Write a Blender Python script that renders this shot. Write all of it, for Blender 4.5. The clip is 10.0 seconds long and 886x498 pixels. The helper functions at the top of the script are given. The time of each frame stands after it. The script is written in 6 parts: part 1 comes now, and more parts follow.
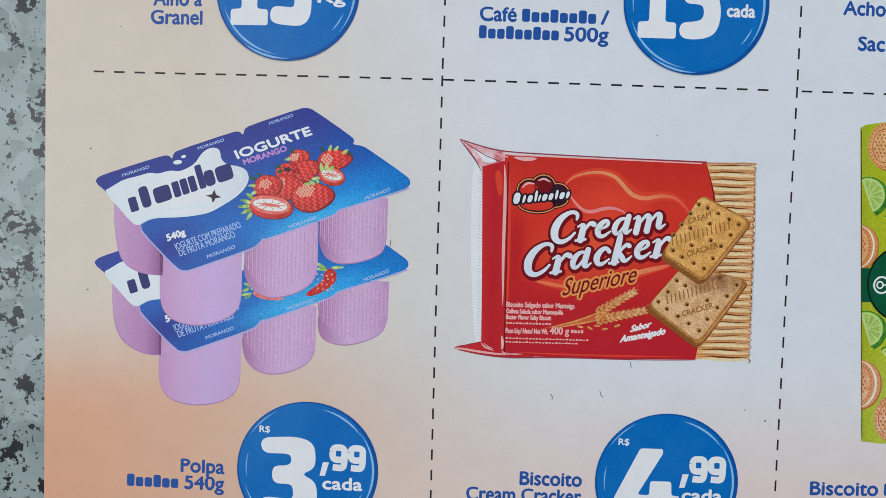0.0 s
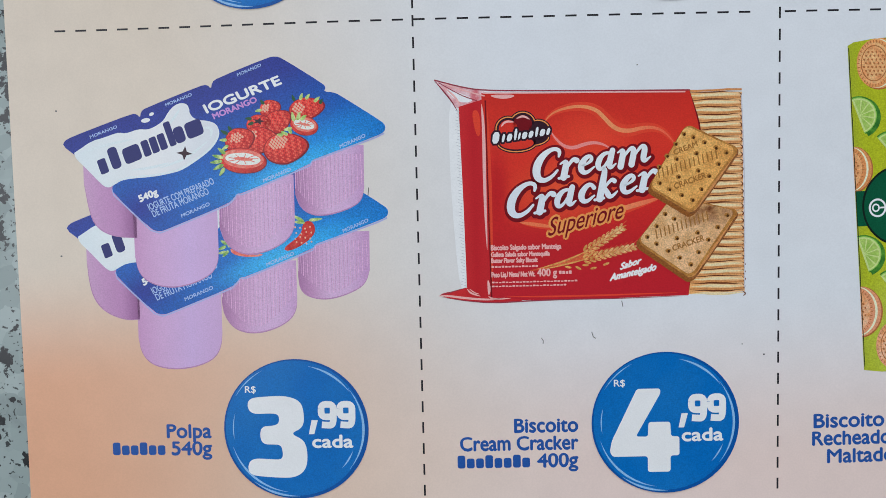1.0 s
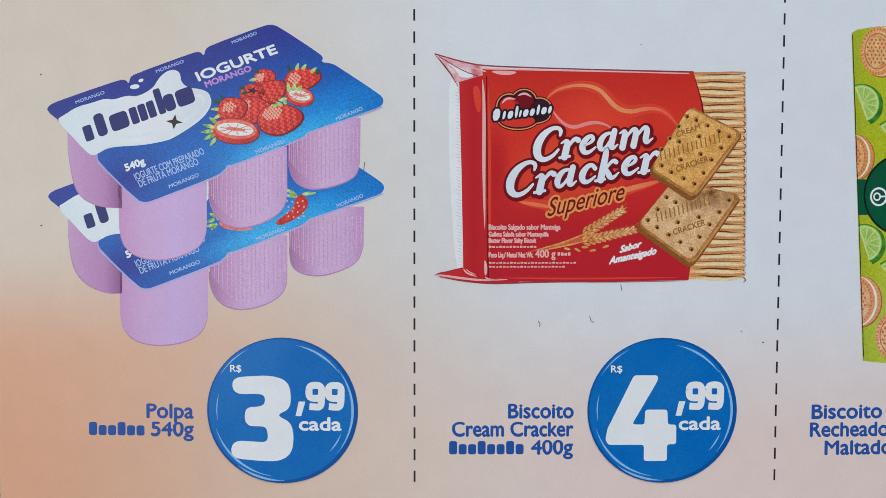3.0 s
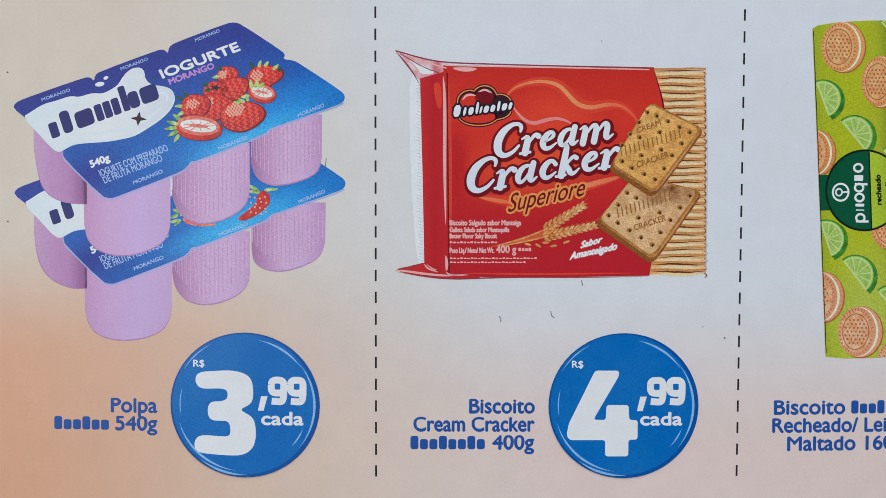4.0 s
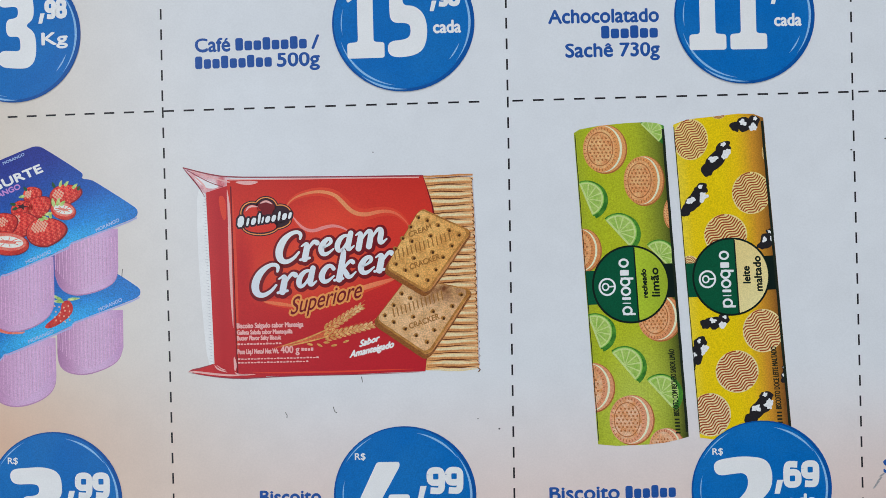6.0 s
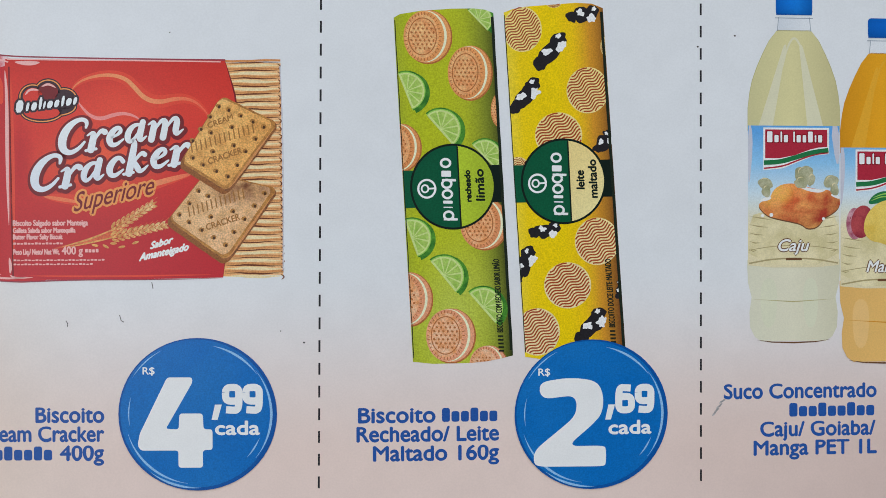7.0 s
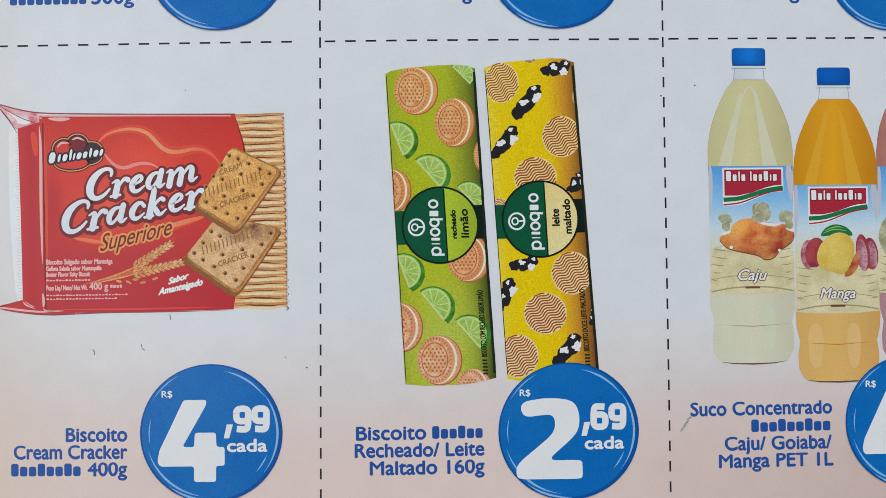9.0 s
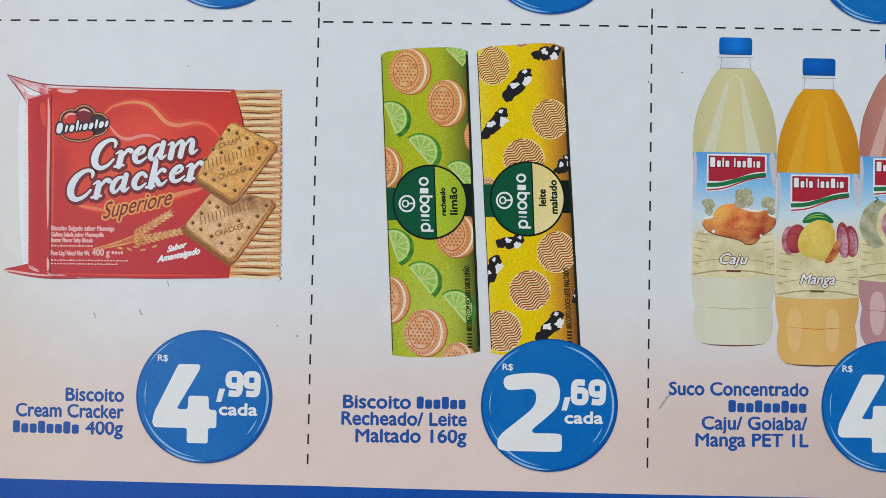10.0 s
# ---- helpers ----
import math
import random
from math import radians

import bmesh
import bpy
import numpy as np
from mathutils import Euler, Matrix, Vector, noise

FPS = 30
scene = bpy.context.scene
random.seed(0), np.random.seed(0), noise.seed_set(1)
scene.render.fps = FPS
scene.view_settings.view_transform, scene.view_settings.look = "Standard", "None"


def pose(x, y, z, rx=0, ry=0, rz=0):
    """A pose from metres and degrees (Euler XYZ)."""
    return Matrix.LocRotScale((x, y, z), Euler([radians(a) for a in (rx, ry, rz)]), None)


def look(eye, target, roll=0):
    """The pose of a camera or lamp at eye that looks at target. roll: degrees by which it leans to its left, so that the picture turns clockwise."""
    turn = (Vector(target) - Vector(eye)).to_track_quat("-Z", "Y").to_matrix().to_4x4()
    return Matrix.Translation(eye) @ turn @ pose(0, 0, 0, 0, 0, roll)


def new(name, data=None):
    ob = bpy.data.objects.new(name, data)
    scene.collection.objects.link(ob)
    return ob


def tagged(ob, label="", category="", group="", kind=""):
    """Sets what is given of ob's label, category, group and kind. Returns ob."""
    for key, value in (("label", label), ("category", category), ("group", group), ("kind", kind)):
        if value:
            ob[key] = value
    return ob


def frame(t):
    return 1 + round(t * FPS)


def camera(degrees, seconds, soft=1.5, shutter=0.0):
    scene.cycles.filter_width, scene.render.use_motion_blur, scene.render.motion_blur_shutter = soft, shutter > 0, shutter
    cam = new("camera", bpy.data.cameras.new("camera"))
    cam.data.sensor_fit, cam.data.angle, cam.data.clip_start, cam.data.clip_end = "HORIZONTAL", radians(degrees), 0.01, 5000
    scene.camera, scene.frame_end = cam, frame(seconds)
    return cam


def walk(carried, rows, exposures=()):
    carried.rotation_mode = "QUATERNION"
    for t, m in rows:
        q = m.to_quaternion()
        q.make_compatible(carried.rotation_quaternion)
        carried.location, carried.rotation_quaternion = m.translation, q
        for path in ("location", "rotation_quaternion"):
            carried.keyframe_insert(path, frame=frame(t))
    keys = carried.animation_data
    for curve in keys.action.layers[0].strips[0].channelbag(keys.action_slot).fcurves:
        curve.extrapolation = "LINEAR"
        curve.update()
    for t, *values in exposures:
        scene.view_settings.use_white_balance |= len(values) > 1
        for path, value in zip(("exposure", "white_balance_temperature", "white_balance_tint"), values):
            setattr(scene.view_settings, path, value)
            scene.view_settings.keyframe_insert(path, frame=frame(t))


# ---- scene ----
from mathutils import geometry

# One column of the printed grid is U metres wide; plan positions below are in columns.
U = 0.049
SHEET = 0.00012          # thickness of the paper
LAYER = 0.000002         # thickness of one layer of ink
BEND = (-0.0375, -0.0062, -0.0059, -0.0027, -0.0030)

cam = camera(58.50, 10.0, soft=0.45, shutter=0.0)
PATH = [
    (0, -0.00079, -0.01934, 0.11242, -2.030, -1.203, 1.815),
    (0.3, 0.00338, -0.01935, 0.11245, -3.293, 0.740, -1.012),
    (0.5, 0.00259, -0.01816, 0.11104, -5.436, -0.488, -2.196),
    (0.7, 0.00482, -0.02320, 0.11118, -4.406, 0.027, -2.035),
    (1, 0.00252, -0.02582, 0.10954, -2.503, -0.950, -1.225),
    (1.2, 0.00227, -0.02457, 0.10615, -4.347, -1.067, -0.820),
    (1.5, -0.00041, -0.03311, 0.10455, -2.249, -2.320, 0.361),
    (2, 0.00029, -0.03118, 0.10663, -1.727, -2.029, 0.169),
    (2.2, 0.00002, -0.03037, 0.10659, -1.840, -2.036, 0.252),
    (3.3, -0.00015, -0.03133, 0.10711, -1.215, -2.780, 0.209),
    (3.5, 0.00236, -0.03180, 0.10774, -1.097, -1.967, 0.274),
    (4, 0.00613, -0.03201, 0.10761, -1.056, -1.988, 0.196),
    (4.2, 0.00772, -0.03393, 0.10792, 0.152, -1.986, 0.449),
    (4.5, 0.01438, -0.03268, 0.10637, 0.231, -1.835, 0.260),
    (5, 0.01508, -0.03199, 0.10767, -0.424, -1.751, 0.360),
    (5.5, 0.02263, -0.03236, 0.10401, 0.236, -1.674, 0.096),
    (5.8, 0.03074, -0.02676, 0.11022, 0.422, -0.981, -0.857),
    (6, 0.04092, -0.02037, 0.11469, -0.015, 0.574, -1.420),
    (6.2, 0.04927, -0.02140, 0.11360, -0.101, -0.122, -1.018),
    (7.3, 0.06296, -0.03501, 0.10299, -0.494, -1.292, -0.113),
    (7.5, 0.06371, -0.03431, 0.10768, -0.419, -0.952, -0.200),
    (7.8, 0.06780, -0.03423, 0.11156, 0.475, -0.376, -0.478),
    (8, 0.06859, -0.03207, 0.11112, 0.107, -0.346, -0.880),
    (8.2, 0.06718, -0.03233, 0.11218, 0.218, -0.432, -0.853),
    (8.5, 0.06716, -0.03243, 0.11223, 0.594, -0.453, -0.735),
    (9, 0.06562, -0.03111, 0.11500, 0.942, -0.295, -0.705),
    (9.2, 0.06614, -0.02971, 0.11551, 0.848, -0.497, -0.621),
    (9.5, 0.06761, -0.03516, 0.11487, 1.430, -0.704, 0.328),
    (9.7, 0.06798, -0.03352, 0.11597, 1.110, -0.323, 0.355),
    (10, 0.06951, -0.03441, 0.11853, 0.871, 0.819, 0.855),
]
walk(cam, [(t, pose(x, y, z, rx, ry, rz)) for t, x, y, z, rx, ry, rz in PATH],
     exposures=((0, -0.07, 6280, 10), (5, -0.07, 6280, 10), (7.5, -0.06, 6480, 10), (10, -0.02, 6500, 10)))

# ---- world and light ----
world = bpy.data.worlds.new("sky")
scene.world = world
world.use_nodes = True
wn = world.node_tree
sky = wn.nodes.new("ShaderNodeTexSky")
sky.sky_type = "NISHITA"
sky.sun_disc = False
sky.sun_elevation, sky.sun_rotation = radians(38), radians(20)
wn.links.new(sky.outputs[0], wn.nodes["Background"].inputs[0])
wn.nodes["Background"].inputs[1].default_value = 0.1


def area_lamp(name, at, target, w, h, watts, colour):
    data = bpy.data.lights.new(name, "AREA")
    data.shape, data.size, data.size_y = "RECTANGLE", w, h
    data.energy, data.color = watts, colour
    ob = new(name, data)
    ob.matrix_world = look(at, target)
    return ob


# Added key light, set in the assumed opening of the unseen north wall.
area_lamp("assumed_key_light", (0.25, 1.93, 0.75), (0.1, 0.0, 0.2), 1.5, 1.2, 46, (0.845, 0.925, 1.0))
# Added overhead fill without a fixture; its reflection washes the glossy print at left.
area_lamp("overhead_gloss_fill", (-0.85, 0.05, 1.655), (-0.85, 0.05, 0), 0.5, 0.8, 14, (0.95, 0.97, 1.0))

# ---- materials ----


def tone(r, g, b, gain=1.28):
    """Base colour from an 8-bit colour."""
    out = []
    for v in (r, g, b):
        v /= 255
        v = v / 12.92 if v <= 0.04045 else ((v + 0.055) / 1.055) ** 2.4
        out.append(min(0.86, v * gain))
    return (*out, 1)


def shader(name, rough=0.4, spec=0.165):
    mat = bpy.data.materials.new(name)
    mat.use_nodes = True
    t = mat.node_tree
    b = t.nodes["Principled BSDF"]
    b.inputs["Roughness"].default_value = rough
    b.inputs["Specular IOR Level"].default_value = spec
    return mat, t, b


def node(t, kind, operation=None, interpolation=None, **values):
    n = t.nodes.new("ShaderNode" + kind)
    if operation:
        n.operation = operation
    if interpolation:
        n.interpolation_type = interpolation
    for key, value in values.items():
        n.inputs[key].default_value = value
    return n


def mixed(t, factor, a, b, mode="MIX"):
    """Colour mix; a and b are sockets or colours."""
    m = t.nodes.new("ShaderNodeMix")
    m.data_type, m.blend_type = "RGBA", mode
    for socket, value in ((m.inputs[0], factor), (m.inputs[6], a), (m.inputs[7], b)):
        if isinstance(value, bpy.types.NodeSocket):
            t.links.new(value, socket)
        else:
            socket.default_value = value
    return m.outputs[2]


def ramp(t, value, *stops):
    r = t.nodes.new("ShaderNodeValToRGB")
    while len(r.color_ramp.elements) < len(stops):
        r.color_ramp.elements.new(0.5)
    for e, (at, colour) in zip(r.color_ramp.elements, stops):
        e.position, e.color = at, colour
    t.links.new(value, r.inputs[0])
    return r.outputs[0]


def grained(t, colour, amount=0.16, scale=5200):
    """Print grain and a faint, broader unevenness of the ink."""
    co = t.nodes.new("ShaderNodeTexCoord").outputs["Object"]
    fine, broad = node(t, "TexNoise", Scale=scale, Detail=2.0), node(t, "TexNoise", Scale=240.0, Detail=3.0)
    t.links.new(co, fine.inputs["Vector"])
    t.links.new(co, broad.inputs["Vector"])
    lo, hi = 1 - amount, 1 + amount
    a = ramp(t, fine.outputs["Fac"], (0.3, (lo, lo, lo, 1)), (0.7, (hi, hi, hi, 1)))
    b = ramp(t, broad.outputs["Fac"], (0.3, (0.98, 0.98, 0.98, 1)), (0.7, (1.02, 1.02, 1.02, 1)))
    return mixed(t, 1.0, mixed(t, 1.0, colour, a, "MULTIPLY"), b, "MULTIPLY")


def paper_relief(t, b):
    """Fibre and slight cockle of the glossy leaflet paper."""
    co = t.nodes.new("ShaderNodeTexCoord").outputs["Object"]
    fine, broad = node(t, "TexNoise", Scale=2500.0, Detail=2.0), node(t, "TexNoise", Scale=26.0, Detail=1.0)
    t.links.new(co, fine.inputs["Vector"])
    t.links.new(co, broad.inputs["Vector"])
    one, two = node(t, "Bump", Strength=0.05, Distance=0.0001), node(t, "Bump", Strength=0.25, Distance=0.002)
    t.links.new(fine.outputs["Fac"], one.inputs["Height"])
    t.links.new(broad.outputs["Fac"], two.inputs["Height"])
    t.links.new(two.outputs[0], one.inputs["Normal"])
    t.links.new(one.outputs[0], b.inputs["Normal"])


def along(t, a, b):
    """0 at the plan point a to 1 at b, in columns."""
    co = t.nodes.new("ShaderNodeTexCoord").outputs["Object"]
    d = Vector((b[0] - a[0], b[1] - a[1], 0))
    dot = node(t, "VectorMath", operation="DOT_PRODUCT")
    t.links.new(co, dot.inputs[0])
    dot.inputs[1].default_value = d / (d.length_squared * U)
    off = node(t, "Math", operation="SUBTRACT")
    t.links.new(dot.outputs["Value"], off.inputs[0])
    off.inputs[1].default_value = (a[0] * d.x + a[1] * d.y) / d.length_squared
    return off.outputs[0]


INKS = {}


def ink(name, *stops, a=(0, 0), b=(1, 0), grain=0.14, rough=0.36, blotch=None, size=700.0, form=0.0, halos=()):
    """Printed ink: one colour, or a printed blend of colours from the plan point a to b."""
    if name in INKS:
        return INKS[name]
    mat, t, bsdf = shader(name, rough)
    if len(stops) == 1:
        colour = tone(*stops[0], 1.06 if min(stops[0]) < 200 else 1.28)
    else:
        n = len(stops) - 1
        colour = ramp(t, along(t, a, b), *[(i / n, tone(*s, 1.06)) for i, s in enumerate(stops)])
    if not isinstance(colour, bpy.types.NodeSocket):
        rgb = t.nodes.new("ShaderNodeRGB")
        rgb.outputs[0].default_value = colour
        colour = rgb.outputs[0]
    for (x, y), rx, ry, turn, other in halos:
        # a soft printed patch of another colour
        place = t.nodes.new("ShaderNodeMapping")
        place.vector_type = "TEXTURE"
        place.inputs["Location"].default_value = (x * U, y * U, 0)
        place.inputs["Rotation"].default_value = (0, 0, radians(turn))
        place.inputs["Scale"].default_value = (rx * U, ry * U, 1)
        t.links.new(t.nodes.new("ShaderNodeTexCoord").outputs["Object"], place.inputs["Vector"])
        away = node(t, "VectorMath", operation="LENGTH")
        t.links.new(place.outputs[0], away.inputs[0])
        soft = node(t, "MapRange", interpolation="SMOOTHSTEP")
        t.links.new(away.outputs["Value"], soft.inputs["Value"])
        soft.inputs["From Min"].default_value, soft.inputs["From Max"].default_value = 0.0, 1.0
        soft.inputs["To Min"].default_value, soft.inputs["To Max"].default_value = 1.0, 0.0
        colour = mixed(t, soft.outputs["Result"], colour, tone(*other, 1.06))
    if blotch:
        co = t.nodes.new("ShaderNodeTexCoord").outputs["Object"]
        cloud = node(t, "TexNoise", Scale=size, Detail=4.0)
        t.links.new(co, cloud.inputs["Vector"])
        colour = mixed(t, ramp(t, cloud.outputs["Fac"], (0.38, (0, 0, 0, 1)), (0.66, (1, 1, 1, 1))), colour, tone(*blotch, 1.06))
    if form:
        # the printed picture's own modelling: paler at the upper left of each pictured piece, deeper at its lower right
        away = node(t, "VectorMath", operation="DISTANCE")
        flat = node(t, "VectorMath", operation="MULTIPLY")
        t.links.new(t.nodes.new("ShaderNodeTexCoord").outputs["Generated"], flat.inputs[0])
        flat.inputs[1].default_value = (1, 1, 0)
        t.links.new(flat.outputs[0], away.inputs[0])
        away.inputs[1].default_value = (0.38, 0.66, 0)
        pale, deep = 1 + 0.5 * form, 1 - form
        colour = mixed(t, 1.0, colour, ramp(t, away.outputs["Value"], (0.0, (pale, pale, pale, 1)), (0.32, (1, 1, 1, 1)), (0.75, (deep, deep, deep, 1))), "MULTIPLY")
    t.links.new(grained(t, colour, grain), bsdf.inputs["Base Color"])
    paper_relief(t, bsdf)
    INKS[name] = mat
    return mat


def paper_material():
    """White glossy paper with the leaflet's printed peach and pink tint, darker towards its lower right."""
    mat, t, b = shader("leaflet_paper", 0.36)
    co = t.nodes.new("ShaderNodeTexCoord").outputs["Object"]
    warp = node(t, "TexNoise", Scale=14.0, Detail=1.0)
    t.links.new(co, warp.inputs["Vector"])

    def fade(p, q, soft):
        v = node(t, "Math", operation="MULTIPLY_ADD")
        t.links.new(warp.outputs["Fac"], v.inputs[0])
        v.inputs[1].default_value = soft
        t.links.new(along(t, p, q), v.inputs[2])
        m = node(t, "MapRange", interpolation="SMOOTHSTEP")
        t.links.new(v.outputs[0], m.inputs["Value"])
        m.inputs["From Min"].default_value, m.inputs["From Max"].default_value = soft / 2, 1 + soft / 2
        return m.outputs["Result"]

    def times(p, q):
        m = node(t, "Math", operation="MULTIPLY")
        t.links.new(p, m.inputs[0])
        t.links.new(q, m.inputs[1])
        return m.outputs[0]

    white, pink = tone(204, 206, 209), tone(210, 190, 182)
    sand, orange = tone(202, 188, 172), tone(206, 155, 124)
    colour = mixed(t, fade((0, -0.72), (0, -1.25), 0.15), white, pink)
    colour = mixed(t, fade((0.35, 0), (-0.75, -0.2), 0.25), colour, sand)
    colour = mixed(t, times(fade((0.3, 0), (-1.15, 0), 0.3), fade((0, -0.62), (0, -1.0), 0.15)), colour, orange)
    # darker and browner towards the lower right
    colour = mixed(t, times(fade((1.5, 0), (2.9, 0), 0.2), fade((0, -0.8), (0, -1.3), 0.15)), colour, tone(194, 172, 164))
    t.links.new(grained(t, colour, 0.025, 4200), b.inputs["Base Color"])
    paper_relief(t, b)
    return mat


def granite_material():
    mat, t, b = shader("grey_granite", 0.3, 0.25)
    co = t.nodes.new("ShaderNodeTexCoord").outputs["Object"]
    bend = node(t, "TexNoise", Scale=300.0, Detail=3.0)
    t.links.new(co, bend.inputs["Vector"])
    moved = node(t, "VectorMath", operation="MULTIPLY_ADD")
    t.links.new(bend.outputs["Color"], moved.inputs[0])
    moved.inputs[1].default_value = (0.002, 0.002, 0.002)
    t.links.new(co, moved.inputs[2])

    def tex(kind, **v):
        n = node(t, kind, **v)
        t.links.new(moved.outputs[0], n.inputs["Vector"])
        return n

    cells = tex("TexVoronoi", Scale=430.0)
    ground = ramp(t, cells.outputs["Color"], (0.0, tone(114, 126, 124)), (0.4, tone(130, 142, 140)), (0.8, tone(146, 157, 155)), (1.0, tone(120, 127, 118)))
    soft = tex("TexNoise", Scale=260.0, Detail=4.0)
    ground = mixed(t, ramp(t, soft.outputs["Fac"], (0.52, (0, 0, 0, 1)), (0.7, (0.4, 0.4, 0.4, 1))), ground, tone(98, 106, 106))
    flecks = tex("TexNoise", Scale=310.0, Detail=5.0, Roughness=0.62)
    ground = mixed(t, ramp(t, flecks.outputs["Fac"], (0.415, (1, 1, 1, 1)), (0.428, (0, 0, 0, 1))), ground, tone(16, 20, 24))
    tiny = tex("TexNoise", Scale=1300.0, Detail=2.0)
    ground = mixed(t, ramp(t, tiny.outputs["Fac"], (0.34, (0.95, 0.95, 0.95, 1)), (0.36, (0, 0, 0, 1))), ground, tone(30, 35, 36))
    t.links.new(ground, b.inputs["Base Color"])
    return mat


def plaster(name, colour):
    mat, t, b = shader(name, 0.85, 0.3)
    co = t.nodes.new("ShaderNodeTexCoord").outputs["Object"]
    n = node(t, "TexNoise", Scale=9.0, Detail=5.0)
    t.links.new(co, n.inputs["Vector"])
    low = tuple(v * 0.9 for v in colour[:3]) + (1,)
    t.links.new(ramp(t, n.outputs["Fac"], (0.3, low), (0.7, colour)), b.inputs["Base Color"])
    bump = node(t, "Bump", Strength=0.1, Distance=0.002)
    t.links.new(n.outputs["Fac"], bump.inputs["Height"])
    t.links.new(bump.outputs[0], b.inputs["Normal"])
    return mat


# ---- mesh helpers ----


def box(name, lo, hi, mat, parent=None, bevel=0.0):
    bm = bmesh.new()
    bmesh.ops.create_cube(bm, size=1)
    for v in bm.verts:
        v.co = [l + (h - l) * (c + 0.5) for l, h, c in zip(lo, hi, v.co)]
    if bevel:
        bmesh.ops.bevel(bm, geom=bm.edges[:], offset=bevel, segments=3, affect="EDGES")
    me = bpy.data.meshes.new(name)
    bm.to_mesh(me)
    bm.free()
    me.materials.append(mat)
    ob = new(name, me)
    ob.parent = parent
    return ob


def bend(x):
    """Height of the resting sheet over the counter, in columns: it arches along its width."""
    return 0.0555 + sum(a * math.cos(math.pi * k * (x + 1.1) / 4.2) for k, a in enumerate(BEND, 2))


def bend_line(x):
    """The arch as straight strips a tenth of a column wide."""
    i = math.floor(x * 10)
    f = x * 10 - i
    return bend(i / 10) * (1 - f) + bend((i + 1) / 10) * f


class Print:
    """Flat printed shapes of one part, in columns, each on its own layer of ink."""

    def __init__(self):
        self.verts, self.faces, self.mats, self.slots = [], [], [], []

    def slot(self, mat):
        if mat not in self.mats:
            self.mats.append(mat)
        return self.mats.index(mat)

    def tris(self, pts, tris, mat, level):
        n, s = len(self.verts), self.slot(mat)
        self.verts += [(p[0], p[1], level) for p in pts]
        for a, b, c in tris:
            (ax, ay), (bx, by), (cx, cy) = pts[a][:2], pts[b][:2], pts[c][:2]
            area = (bx - ax) * (cy - ay) - (cx - ax) * (by - ay)
            if abs(area) < 1e-12:
                continue
            self.faces.append((n + a, n + b, n + c) if area > 0 else (n + a, n + c, n + b))
            self.slots.append(s)

    def fill(self, pts, mat, level):
        if len(pts) < 3:
            return self
        flat = [Vector((p[0], p[1], 0)) for p in pts]
        self.tris(pts, geometry.tessellate_polygon([flat]), mat, level)
        return self

    def stroke(self, pts, width, mat, level, taper=False):
        left, right = [], []
        n = len(pts)
        for i, p in enumerate(pts):
            a, b = pts[max(0, i - 1)], pts[min(n - 1, i + 1)]
            d = Vector((b[0] - a[0], b[1] - a[1]))
            if d.length < 1e-9:
                continue
            d.normalize()
            w = width / 2 * (max(0.08, math.sin(math.pi * i / (n - 1))) if taper else 1)
            left.append((p[0] - d.y * w, p[1] + d.x * w))
            right.append((p[0] + d.y * w, p[1] - d.x * w))
        m = len(left)
        tris = []
        for i in range(m - 1):
            tris += [(i, i + 1, m + i), (i + 1, m + i + 1, m + i)]
        self.tris(left + right, tris, mat, level)
        return self

    def text(self, body, where, mat, level, bold=0.0, shear=0.0):
        """where: maps (s, t), s over the text's width, t over the capitals' height from the baseline up.
        bold: by how much the strokes are widened on every side."""
        pts, tris = lettering(body, shear)
        placed = [where(x, y) for x, y in pts]
        turns = (0, 90, 180, 270) if bold < 0.005 else (0, 45, 90, 135, 180, 225, 270, 315)
        for k, turn in enumerate(turns if bold else ()):
            dx, dy = bold * math.cos(radians(turn)), bold * math.sin(radians(turn))
            self.tris([(x + dx, y + dy) for x, y in placed], tris, mat, level - 0.8 + 0.09 * k)
        self.tris(placed, tris, mat, level)
        return self

    def make(self, name, parent, label="", kind=""):
        bm = bmesh.new()
        vs = [bm.verts.new(v) for v in self.verts]
        for f, s in zip(self.faces, self.slots):
            try:
                face = bm.faces.new([vs[i] for i in f])
                face.material_index = s
            except ValueError:
                pass
        xs = [v[0] for v in self.verts]
        for i in range(math.ceil(min(xs) * 10 + 1e-6), math.floor(max(xs) * 10 - 1e-6) + 1):
            bmesh.ops.bisect_plane(bm, geom=bm.verts[:] + bm.edges[:] + bm.faces[:], dist=1e-7, plane_co=(i / 10, 0, 0), plane_no=(1, 0, 0))
        for v in bm.verts:
            v.co = (v.co.x * U, v.co.y * U, SHEET + bend_line(v.co.x) * U + v.co.z * LAYER)
        me = bpy.data.meshes.new(name)
        bm.to_mesh(me)
        bm.free()
        for m in self.mats:
            me.materials.append(m)
        ob = new(name, me)
        ob.parent = parent
        return tagged(ob, label, kind=kind)


LETTERS = {}


